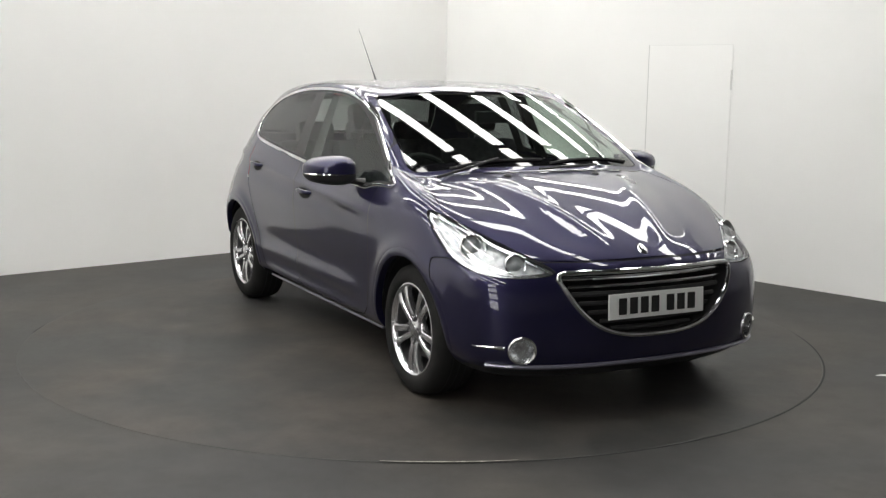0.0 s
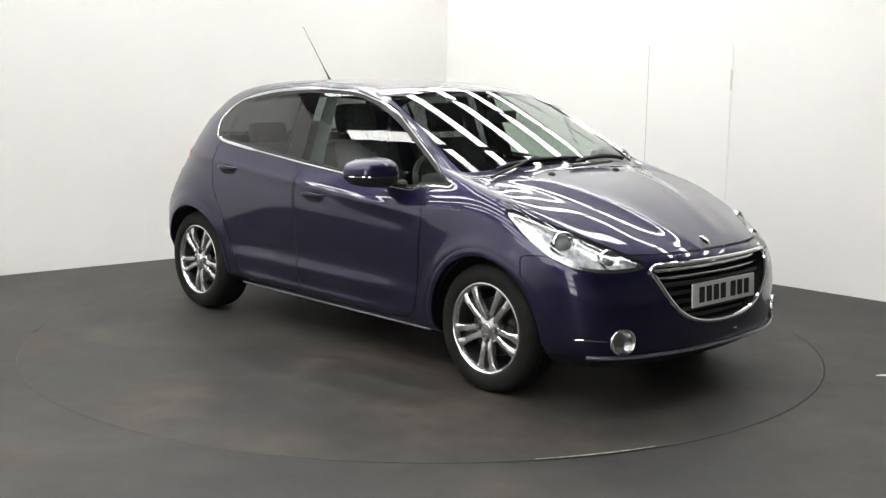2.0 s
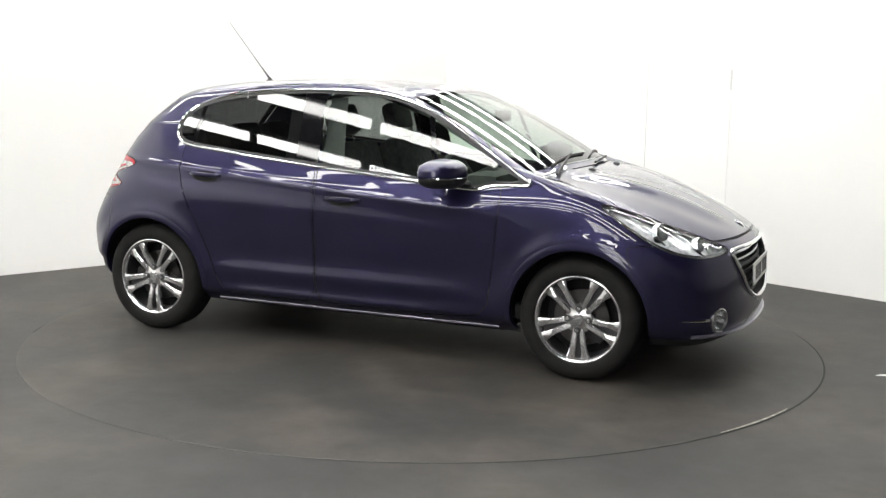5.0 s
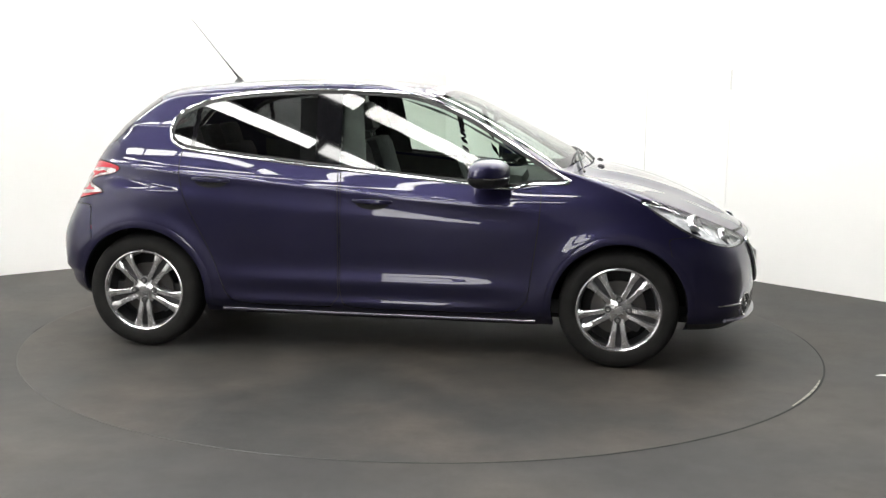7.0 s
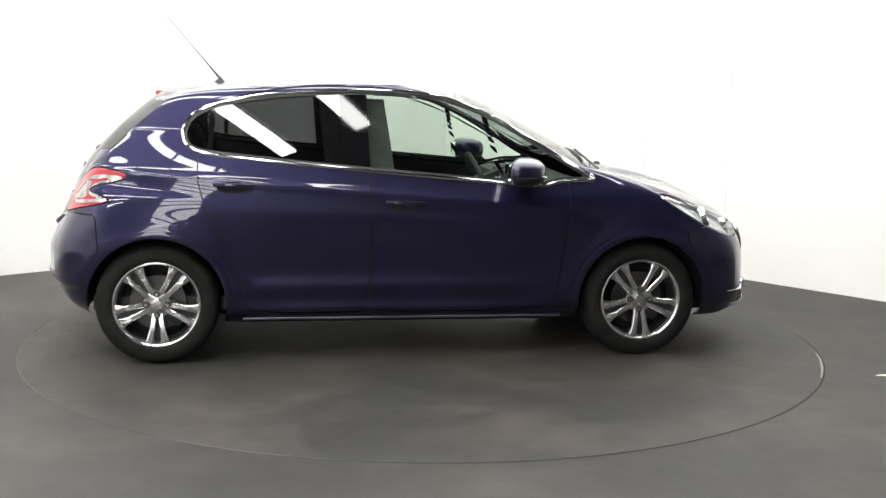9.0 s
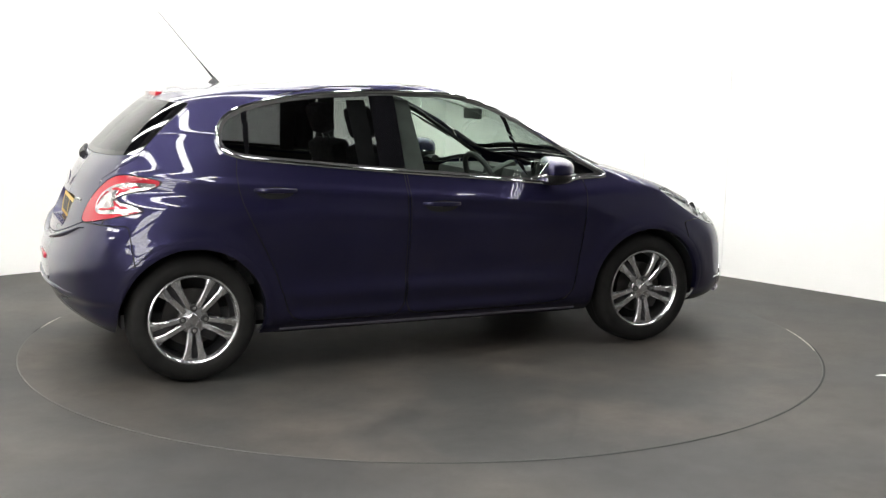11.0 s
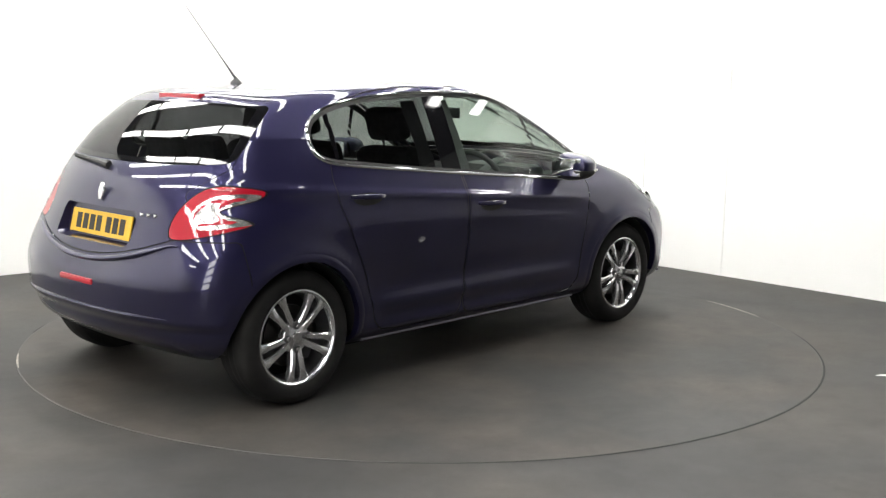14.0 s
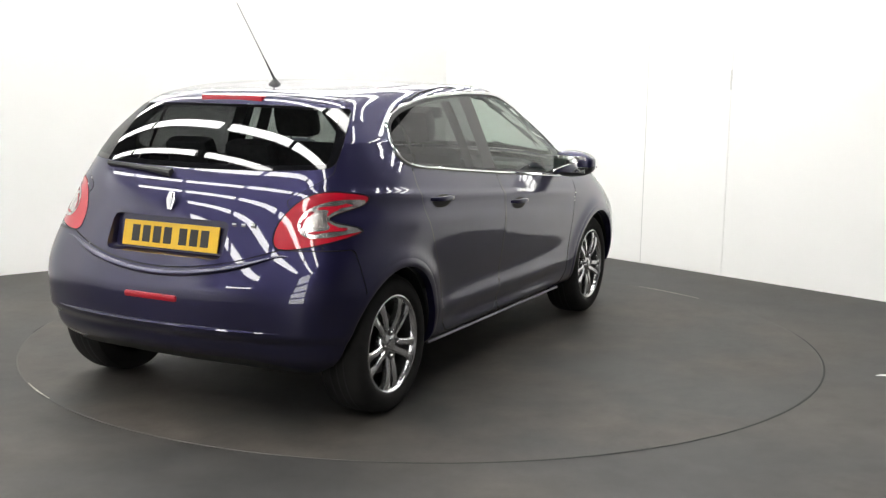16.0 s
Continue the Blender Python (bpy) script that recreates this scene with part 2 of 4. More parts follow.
# a bank of lit panels beside the camera, seen in the paint
bank = tagged(new("light_bank"), "tall stand with four stacked white light panels", "studio light")
bank.matrix_basis = pose(-1.7, -7.1, 0, 0, 0, 8)
for k in range(4):
    z = 0.35 + 1.04 * k
    bm = bmesh.new()
    box(bm, -0.72, 0.72, 0.0, 0.02, z, z + 0.78, None, 0.004)
    part("light_panel", bm, SOFTBOX, bank, "softly glowing white panel", smooth=False)
for x in (-0.76, 0.76):
    bm = bmesh.new()
    box(bm, x - 0.03, x + 0.03, -0.04, 0.03, 0.0, 4.45, None, 0.006)
    part("post", bm, STEEL, bank, smooth=False)
    bm = bmesh.new()
    box(bm, x - 0.04, x + 0.04, -0.4, 0.4, 0.0, 0.05, None, 0.006)
    part("foot", bm, STEEL, bank, smooth=False)

# ---- the turntable ----
RADIUS = 2.214
turntable = tagged(new("turntable"), "round dark grey vehicle turntable set flush in the floor", "turntable")
bm = bmesh.new()
lathe(bm, [(0.001, 0.003), (RADIUS - 0.03, 0.003), (RADIUS - 0.012, 0.003), (RADIUS - 0.006, 0.003)], 160, pose(0, 0, 0, 90))
part("disc", bm, DISC, turntable)
bm = bmesh.new()
lathe(bm, [(RADIUS - 0.006, 0.003), (RADIUS - 0.002, 0.003), (RADIUS, 0.002), (RADIUS + 0.001, 0.0005)], 160, pose(0, 0, 0, 90))
part("rim", bm, RIM, turntable, "thin worn steel edge painted like the floor")
for a0, a1 in ((-104, 6), (178, 183)):
    bm = bmesh.new()
    rows = []
    for k in range(81):
        a = radians(a0 + (a1 - a0) * k / 80)
        w = .0085 * min(1, (80 - k) / 6, k / 30 + .12)
        rows.append([bm.verts.new((q * math.cos(a), q * math.sin(a), .0016)) for q in (RADIUS + .0015, RADIUS + .003 + w)])
    for a, b in zip(rows, rows[1:]):
        bm.faces.new((a[0], a[1], b[1], b[0]))
    tagged(part("floor_gap", bm, SEAM, None, smooth=False), "dark open gap in the floor round the turntable", "gap", kind="structure")
for a0, a1, w in ((-31, -17, 0.006), (150, 158, 0.004), (95, 99, 0.005)):
    bm = bmesh.new()
    vs = []
    for k in range(25):
        a = radians(a0 + (a1 - a0) * k / 24)
        ww = w * (0.35 + 0.65 * math.sin(math.pi * k / 24))
        vs.append([bm.verts.new((r * math.cos(a), r * math.sin(a), 0.0055)) for r in (RADIUS - 0.006 - ww, RADIUS - 0.004 + ww)])
    for a, b in zip(vs, vs[1:]):
        bm.faces.new((a[0], a[1], b[1], b[0]))
    part("rim_scuff", bm, SCUFF, turntable, "worn bright stretch of the edge")

# ---- the car ----
# Curves round the body, from the middle of the nose along one side to the middle of the tail, from the sill up to the roof.
UNDER_EDGE = [(1.94, 0, 0.2), (1.915, 0.32, 0.2), (1.83, 0.58, 0.2), (1.66, 0.7, 0.2), (1.27, 0.73, 0.2), (0.85, 0.725, 0.2), (0.3, 0.725, 0.2), (-0.35, 0.725, 0.2), (-0.9, 0.725, 0.2), (-1.3, 0.73, 0.21), (-1.59, 0.69, 0.23), (-1.69, 0.55, 0.24), (-1.74, 0.32, 0.25), (-1.755, 0, 0.25)]
SILL_LINE = [(2.015, 0, 0.27), (1.995, 0.34, 0.27), (1.905, 0.62, 0.27), (1.71, 0.79, 0.27), (1.27, 0.825, 0.28), (0.85, 0.83, 0.28), (0.3, 0.83, 0.28), (-0.35, 0.83, 0.28), (-0.9, 0.83, 0.28), (-1.3, 0.83, 0.29), (-1.65, 0.775, 0.31), (-1.78, 0.6, 0.32), (-1.85, 0.34, 0.33), (-1.87, 0, 0.33)]
LOWER_BODY = [(2.025, 0, 0.4), (2, 0.35, 0.4), (1.91, 0.63, 0.4), (1.72, 0.815, 0.4), (1.27, 0.855, 0.42), (0.85, 0.845, 0.42), (0.3, 0.845, 0.42), (-0.35, 0.845, 0.42), (-0.9, 0.845, 0.42), (-1.3, 0.855, 0.43), (-1.66, 0.795, 0.43), (-1.8, 0.61, 0.44), (-1.87, 0.35, 0.44), (-1.89, 0, 0.44)]
DOOR_MIDDLE = [(2.025, 0, 0.54), (1.995, 0.35, 0.54), (1.9, 0.63, 0.54), (1.71, 0.825, 0.55), (1.27, 0.865, 0.56), (0.85, 0.855, 0.56), (0.3, 0.858, 0.56), (-0.35, 0.858, 0.56), (-0.9, 0.86, 0.56), (-1.3, 0.87, 0.57), (-1.66, 0.81, 0.56), (-1.8, 0.62, 0.56), (-1.87, 0.35, 0.56), (-1.885, 0, 0.56)]
WAIST = [(1.995, 0, 0.645), (1.965, 0.345, 0.645), (1.865, 0.61, 0.645), (1.68, 0.815, 0.67), (1.27, 0.865, 0.7), (0.85, 0.868, 0.71), (0.3, 0.872, 0.71), (-0.35, 0.872, 0.71), (-0.9, 0.872, 0.72), (-1.3, 0.868, 0.72), (-1.64, 0.798, 0.7), (-1.775, 0.6, 0.665), (-1.845, 0.34, 0.635), (-1.86, 0, 0.63)]
SHOULDER = [(1.9, 0, 0.735), (1.875, 0.33, 0.735), (1.775, 0.57, 0.74), (1.59, 0.765, 0.785), (1.27, 0.835, 0.85), (0.85, 0.862, 0.85), (0.3, 0.875, 0.845), (-0.35, 0.875, 0.855), (-0.9, 0.868, 0.87), (-1.3, 0.845, 0.88), (-1.58, 0.735, 0.88), (-1.697, 0.55, 0.855), (-1.756, 0.318, 0.84), (-1.773, 0, 0.84)]
BELT_LINE = [(1.54, 0, 0.912), (1.52, 0.32, 0.908), (1.465, 0.54, 0.895), (1.37, 0.715, 0.91), (1.18, 0.785, 0.945), (0.9, 0.805, 0.945), (0.3, 0.822, 0.945), (-0.35, 0.822, 0.995), (-0.9, 0.81, 1.045), (-1.25, 0.775, 1.055), (-1.498, 0.691, 1.045), (-1.6, 0.548, 1.03), (-1.663, 0.315, 1.02), (-1.685, 0, 1.015)]
GLASS_LOW = [(1.1, 0, 1.025), (1.08, 0.3, 1.022), (1.03, 0.51, 1.012), (0.985, 0.66, 1), (0.9, 0.735, 1.035), (0.7, 0.755, 1.08), (0.25, 0.76, 1.13), (-0.35, 0.757, 1.17), (-0.9, 0.742, 1.19), (-1.2, 0.71, 1.195), (-1.39, 0.652, 1.19), (-1.477, 0.533, 1.18), (-1.515, 0.3, 1.18), (-1.53, 0, 1.18)]
GLASS_HIGH = [(0.71, 0, 1.232), (0.7, 0.28, 1.228), (0.68, 0.48, 1.212), (0.65, 0.605, 1.195), (0.58, 0.66, 1.215), (0.34, 0.66, 1.325), (0.03, 0.658, 1.395), (-0.4, 0.655, 1.398), (-0.85, 0.645, 1.36), (-1.1, 0.622, 1.325), (-1.25, 0.588, 1.32), (-1.325, 0.475, 1.32), (-1.35, 0.27, 1.325), (-1.37, 0, 1.325)]
ROOF_EDGE = [(0.36, 0, 1.392), (0.35, 0.25, 1.388), (0.33, 0.43, 1.375), (0.3, 0.54, 1.36), (0.2, 0.585, 1.385), (0.05, 0.59, 1.42), (-0.12, 0.59, 1.433), (-0.4, 0.585, 1.437), (-0.75, 0.58, 1.42), (-1.02, 0.565, 1.395), (-1.14, 0.52, 1.385), (-1.21, 0.42, 1.385), (-1.25, 0.25, 1.39), (-1.26, 0, 1.393)]
ROOF_CROWN = [(0.1, 0, 1.44), (0.09, 0.15, 1.439), (0.06, 0.27, 1.434), (0.02, 0.35, 1.428), (-0.05, 0.4, 1.435), (-0.15, 0.42, 1.445), (-0.28, 0.42, 1.452), (-0.45, 0.42, 1.453), (-0.65, 0.42, 1.447), (-0.82, 0.4, 1.437), (-0.93, 0.35, 1.428), (-1, 0.27, 1.424), (-1.04, 0.15, 1.424), (-1.05, 0, 1.424)]
CAGE = [UNDER_EDGE, SILL_LINE, LOWER_BODY, DOOR_MIDDLE, WAIST, SHOULDER, BELT_LINE, GLASS_LOW, GLASS_HIGH, ROOF_EDGE, ROOF_CROWN]


def between(a, b, f, swell=0.0):
    return [(p[0] + (q[0] - p[0]) * f, p[1] + (q[1] - p[1]) * f, p[2] + (q[2] - p[2]) * f + swell) for p, q in zip(a, b)]


# a sharper bend at the foot of the windscreen
CAGE = CAGE[:7] + [between(CAGE[6], CAGE[7], .78), CAGE[7], between(CAGE[7], CAGE[8], .25, .003)] + CAGE[8:]
LEVELS = [0, 1, 2, 3, 4, 5, 6, 6.78, 7, 7.25, 8, 9, 10, 11]
TOP = [(-.12 - .63 * (i / 13) ** 1.0, 0, 1.459 - .014 * max(0, i - 6) / 7) for i in range(14)]
FINE = 12


def smooth_surface():
    """A smooth sheet through the curves: positions and the two parameters of each point."""
    P = np.array(CAGE + [TOP], float)
    flip = np.array([1.0, -1.0, 1.0])

    def padded(Q):
        Q = np.concatenate([Q[:, 1:2] * flip, Q, Q[:, -2:-1] * flip], 1)
        return np.concatenate([2 * Q[:1] - Q[1:2], Q, Q[-2:-1] * flip], 0)

    def settle(Q):
        R = padded(Q)
        R = (R[:, :-2] + 4 * R[:, 1:-1] + R[:, 2:]) / 6
        return (R[:-2] + 4 * R[1:-1] + R[2:]) / 6

    C = P.copy()
    for _ in range(3):
        C += 0.8 * (P - settle(C))
    C[-1, :, 1], C[:, 0, 1], C[:, -1, 1] = 0, 0, 0
    R = padded(C)

    def basis(n):
        M = np.zeros(((n - 1) * FINE + 1, n + 2))
        for i in range(M.shape[0]):
            k = min(i // FINE, n - 2)
            s = i / FINE - k
            M[i, k:k + 4] = ((1 - s) ** 3 / 6, (3 * s ** 3 - 6 * s ** 2 + 4) / 6, (-3 * s ** 3 + 3 * s ** 2 + 3 * s + 1) / 6, s ** 3 / 6)
        return M

    nl, nk = P.shape[:2]
    S = np.einsum("ai,bj,ijk->abk", basis(nl), basis(nk), R)
    # creases: the sill ledge and scallop of the doors, the shoulder line, two lines on the bonnet
    x, y, z = S[..., 0].copy(), S[..., 1].copy(), S[..., 2].copy()
    ramp = lambda q, a, b: (lambda t: t * t * (3 - 2 * t))(np.clip((q - a) / (b - a), 0, 1))
    hill = lambda q, w: np.exp(-(q / w) ** 2)
    side = np.clip(y / .7, 0, 1) ** 4
    doors = ramp(x, -1.0, -.62) * ramp(-x, -.92, -.35) * side
    S[..., 1] += doors * (.007 * hill(z - .410, .034) - .011 * hill(z - .335, .036) + .005 * hill(z - .285, .018) - .005 * hill(z - .50, .06))
    line = .874 - .075 * x
    level = np.interp(np.arange(S.shape[0]) / FINE, np.arange(nl), LEVELS)
    low = (level < 6.2)[:, None]
    S[..., 1] += low * side * ramp(-x, -1.0, -.5) * ramp(x, -1.75, -1.5) * (.007 * hill(z - line, .018) - .006 * hill(z - line + .065, .04))
    for ax in (1.269, -1.269):
        S[..., 1] += side * .012 * hill(np.hypot(x - ax, z - .312) - .385, .045) * ramp(z, .25, .45)
    S[..., 0] += ramp(-x, 1.4, 1.65) * (.030 * ramp(-z, -.425, -.375)) * ramp(z, .2, .22)
    front = (np.arange(S.shape[1]) / FINE < 3.3)[None, :]
    lift = ramp(level, 4.9, 5.4) * ramp(-level, -6.9, -6.5)
    S[..., 2] += front * lift[:, None] * (.007 * hill(y - (.13 + .30 * np.clip((1.95 - x) / .9, 0, 1)), .055) - .007 * hill(y - (.27 + .30 * np.clip((1.95 - x) / .9, 0, 1)), .085))
    V, U = np.meshgrid(np.interp(np.arange(S.shape[0]) / FINE, np.arange(nl), LEVELS), np.arange(S.shape[1]) / FINE, indexing="ij")
    dv, du = np.gradient(S, axis=0), np.gradient(S, axis=1)
    N = np.cross(du, dv)
    N /= np.linalg.norm(N, axis=2, keepdims=True) + 1e-12
    N[-1] = (0, 0, 1)
    N[:, 0, 1], N[:, -1, 1] = 0, 0
    if N[3 * FINE, 7 * FINE, 1] < 0:
        N = -N
        N[-1] = (0, 0, 1)
    return S, N, U, V


SHEET, NORMALS, SU, SV = smooth_surface()
ROWS, COLS = SHEET.shape[:2]


class Region:
    """A piece of the body's sheet: points, normals, the two parameters, faces."""

    def __init__(self, p, n, u, v, faces):
        self.p, self.n, self.u, self.v, self.faces = p, n, u, v, faces

    def cut(self, phi):
        """Splits along the line where phi is 0: the piece inside (phi < 0) and the rest."""
        inner, outer, made = [], [], {}
        add = []
        base = len(self.p)

        def cross(a, b):
            key = (a, b) if a < b else (b, a)
            if key not in made:
                i, j = key
                s = phi[i] / (phi[i] - phi[j])
                made[key] = base + len(add)
                add.append((i, j, s))
            return made[key]

        for f in self.faces:
            s = [phi[i] for i in f]
            if max(s) <= 0:
                inner.append(f)
            elif min(s) >= 0:
                outer.append(f)
            else:
                a, b = [], []
                for k, i in enumerate(f):
                    j = f[(k + 1) % len(f)]
                    (a if phi[i] < 0 else b).append(i)
                    if phi[i] == 0:
                        a.append(i)
                    if phi[i] * phi[j] < 0:
                        c = cross(i, j)
                        a.append(c)
                        b.append(c)
                if len(a) > 2:
                    inner.append(tuple(a))
                if len(b) > 2:
                    outer.append(tuple(b))
        if add:
            i, j, s = (np.array(k) for k in zip(*add))
            i, j = i.astype(int), j.astype(int)
            mix = lambda q: np.concatenate([q, q[i] * (1 - s.reshape((-1,) + (1,) * (q.ndim - 1))) + q[j] * s.reshape((-1,) + (1,) * (q.ndim - 1))])
            p, n, u, v = mix(self.p), mix(self.n), mix(self.u), mix(self.v)
        else:
            p, n, u, v = self.p, self.n, self.u, self.v
        return Region(p, n, u, v, inner), Region(p, n, u, v, outer)


def smoothed(poly, times=2, fixed=False):
    q = np.array(poly, float)
    for _ in range(times):
        r = np.roll(q, -1, 0)
        q = np.stack([0.75 * q + 0.25 * r, 0.25 * q + 0.75 * r], 1).reshape(-1, 2)
    return q


def outline_distance(a, b, poly):
    """Signed distance of the points (a, b) to a closed outline, negative inside."""
    d = np.full(a.shape, 1e9)
    odd = np.zeros(a.shape, bool)
    m = len(poly)
    for k in range(m):
        (x0, y0), (x1, y1) = poly[k], poly[(k + 1) % m]
        ex, ey = x1 - x0, y1 - y0
        t = np.clip(((a - x0) * ex + (b - y0) * ey) / (ex * ex + ey * ey + 1e-15), 0, 1)
        d = np.minimum(d, np.hypot(a - x0 - t * ex, b - y0 - t * ey))
        hit = (y0 > b) != (y1 > b)
        with np.errstate(divide="ignore", invalid="ignore"):
            xs = x0 + (b - y0) * ex / (ey if abs(ey) > 1e-12 else 1e-12)
        odd ^= hit & (a < xs)
    return np.where(odd, -d, d)


def rounded_box(a, b, a0, a1, b0, b1, r):
    qa = np.abs(a - (a0 + a1) / 2) - (a1 - a0) / 2 + r
    qb = np.abs(b - (b0 + b1) / 2) - (b1 - b0) / 2 + r
    return np.hypot(np.maximum(qa, 0), np.maximum(qb, 0)) + np.minimum(np.maximum(qa, qb), 0) - r


FLAT, FLATN = SHEET.reshape(-1, 3), NORMALS.reshape(-1, 3)
FU, FV = SU.ravel(), SV.ravel()


def on_side(axis, a, b, mask):
    """The sheet's coordinate along an axis over the point (a, b) of the two others."""
    o = [k for k in (0, 1, 2) if k != axis]
    P, N = FLAT[mask], FLATN[mask]
    d = np.hypot(P[:, o[0]] - a, P[:, o[1]] - b)
    idx = np.argsort(d)[:8]
    w = 1 / (d[idx] + 0.004) ** 2
    den = N[idx, axis]
    den = np.where(np.abs(den) < 0.15, 0.15 * np.sign(den + 1e-9), den)
    z = P[idx, axis] - ((a - P[idx, o[0]]) * N[idx, o[0]] + (b - P[idx, o[1]]) * N[idx, o[1]]) / den
    return float((z * w).sum() / w.sum())


SIDE = (FU > 2.6) & (FU < 11.2) & (FV < 9.3) & (np.abs(FLATN[:, 1]) > 0.25)
NOSE = (FU < 3.2) & (FV < 5.3) & (FLATN[:, 0] > 0.25)
TAIL = (FU > 10.3) & (FV < 8.8) & (FLATN[:, 0] < -0.2)
side_y = lambda x, z: on_side(1, x, z, SIDE)
nose_x = lambda y, z: on_side(0, abs(y), z, NOSE)
tail_x = lambda y, z: on_side(0, abs(y), z, TAIL)


def emit(region, name, material, parent, side="both", sink=0.0, label=""):
    used = sorted({i for f in region.faces for i in f})
    remap = {i: k for k, i in enumerate(used)}
    p, n = region.p[used] - sink * region.n[used], region.n[used]
    fs = [tuple(remap[i] for i in f) for f in region.faces]
    lean = 0.0
    for f in fs[:: max(1, len(fs) // 40)]:
        lean += float(np.cross(p[f[1]] - p[f[0]], p[f[2]] - p[f[0]]) @ n[f[0]])
    if lean > 0:
        fs = [f[::-1] for f in fs]
    verts, norms, faces = [], [], []
    for s in ((1, -1) if side == "both" else (1,) if side == "left" else (-1,)):
        k = len(verts)
        m = np.array([1, s, 1])
        verts += [tuple(q) for q in (p * m).tolist()]
        norms += [tuple(q) for q in (n * m).tolist()]
        faces += [tuple(i + k for i in (f if s < 0 else f[::-1])) for f in fs]
    me = bpy.data.meshes.new(name)
    me.from_pydata(verts, [], faces)
    me.materials.append(material)
    me.shade_smooth()
    me.normals_split_custom_set_from_vertices([Vector(q).normalized() if Vector(q).length > 1e-6 else Vector((0, 0, 1)) for q in norms])
    ob = new(name, me)
    ob.parent = parent
    if label:
        tagged(ob, label)
    return ob
car = tagged(new("car"), "dark blue-violet five-door hatchback with chrome-framed windows on a turntable", "car")
AXLES, HUB_Z, ARCH = (1.269, -1.269), 0.312, 0.352

# outlines: the side windows in x and z; the lamps in the parameter round the body (a quarter metre a step) and z
WINDOW_LINE = smoothed([(1.03, .952), (.91, 1.012), (.76, 1.105), (.60, 1.20), (.46, 1.278), (.30, 1.345), (.15, 1.384), (0, 1.398), (-.29, 1.402), (-.58, 1.388), (-.73, 1.372), (-.88, 1.348), (-1.0, 1.316), (-1.09, 1.27), (-1.135, 1.20), (-1.125, 1.125), (-1.07, 1.088), (-.98, 1.072), (-.86, 1.06), (-.57, 1.031), (-.28, 1.004), (.01, .979), (.31, .954), (.54, .934), (.73, .920), (.79, .945), (.89, .950)], 2)
QU = 0.25
HEAD_LINE = smoothed([(q * QU, z) for q, z in [(3.72, .888), (3.2, .868), (2.6, .808), (2.0, .735), (1.55, .682), (1.42, .652), (1.95, .636), (2.5, .642), (2.95, .675), (3.25, .73), (3.52, .808)]], 2)
TAIL_LINE = smoothed([(q * QU, z) for q, z in [(9.35, .972), (9.7, .990), (10.2, 1.002), (10.65, .985), (10.97, .93), (11.17, .86), (11.2, .775), (10.95, .766), (10.5, .782), (9.9, .812), (9.5, .838), (9.75, .862), (10.25, .888), (9.9, .915), (9.5, .935)]], 2)
CLAW_LINE = smoothed([(q * QU, z) for q, z in [(9.42, .960), (9.9, .967), (10.35, .953), (10.68, .915), (10.78, .86), (10.62, .815), (10.2, .818), (9.85, .830), (9.52, .838), (9.75, .860), (10.22, .888), (9.9, .917), (9.5, .937)]], 2)
GRILLE_LINE = smoothed([(-.01, .662), (.2, .662), (.40, .662), (.475, .655), (.455, .60), (.39, .50), (.29, .42), (.16, .385), (-.01, .378), (-.05, .40), (-.05, .64)], 2)
FRONT_DOOR = smoothed([(-.185, .30), (-.185, .5), (-.175, .8), (-.185, 1.0), (-.23, 1.43), (.1, 1.43), (.5, 1.28), (.80, 1.10), (.86, .93), (.85, .75), (.82, .5), (.79, .29), (.6, .262), (.2, .262), (-.14, .262)], 1)
REAR_DOOR = smoothed([(-.195, .262), (-.195, .5), (-.19, .8), (-.2, 1.0), (-.24, 1.43), (-.6, 1.42), (-.98, 1.335), (-1.06, 1.05), (-1.05, .90), (-.98, .74), (-.885, .55), (-.84, .42), (-.80, .29), (-.70, .262), (-.4, .262)], 1)
GAP = 0.0028

quads = [(i * COLS + j, i * COLS + j + 1, (i + 1) * COLS + j + 1, (i + 1) * COLS + j) for i in range(ROWS - 1) for j in range(COLS - 1)]
sheet = Region(FLAT.copy(), FLATN.copy(), FU.copy(), FV.copy(), quads)


def arch_phi(r):
    return np.minimum(*(np.hypot(r.p[:, 0] - x, r.p[:, 2] - HUB_Z) for x in AXLES)) - ARCH


_, sheet = sheet.cut(arch_phi(sheet))
joints = []


def panel(region, phi_of, gap=GAP):
    """Takes a panel out of the sheet, with a sunken dark joint round it."""
    piece, rest = region.cut(phi_of(region) + gap)
    joint, rest = rest.cut(phi_of(rest) - gap)
    joints.append(joint)
    return piece, rest


windows_phi = lambda r: outline_distance(r.p[:, 0], r.p[:, 2], WINDOW_LINE) + np.where(r.u < 2.2, 1.0, 0)
screen_phi = lambda r: np.where(r.v < 5.5, 1.0, rounded_box(r.u * .2, r.v * .2, -1.2, 3.42 * .2, 7.12 * .2, 9.12 * .2, .05))
rear_phi = lambda r: np.where((r.v < 5) | (r.u < 9), 1.0, rounded_box(r.u * .2 + .045 * np.clip((r.v - 6.3) / 1.8, 0, 1), r.v * .2, 10.14 * .2, 3.9, 6.28 * .2, 8.2 * .2, .045))
head_phi = lambda r: outline_distance(r.u * QU, r.p[:, 2], HEAD_LINE)
tail_phi = lambda r: outline_distance(r.u * QU, r.p[:, 2], TAIL_LINE)
grille_phi = lambda r: outline_distance(r.p[:, 1], r.p[:, 2], GRILLE_LINE) + np.where(r.p[:, 0] < 1.7, 1.0, 0)
fog_phi = lambda r: np.hypot(r.p[:, 1] - .625, r.p[:, 2] - .335) - .052 + np.where(r.p[:, 0] < 1.7, 1.0, 0)
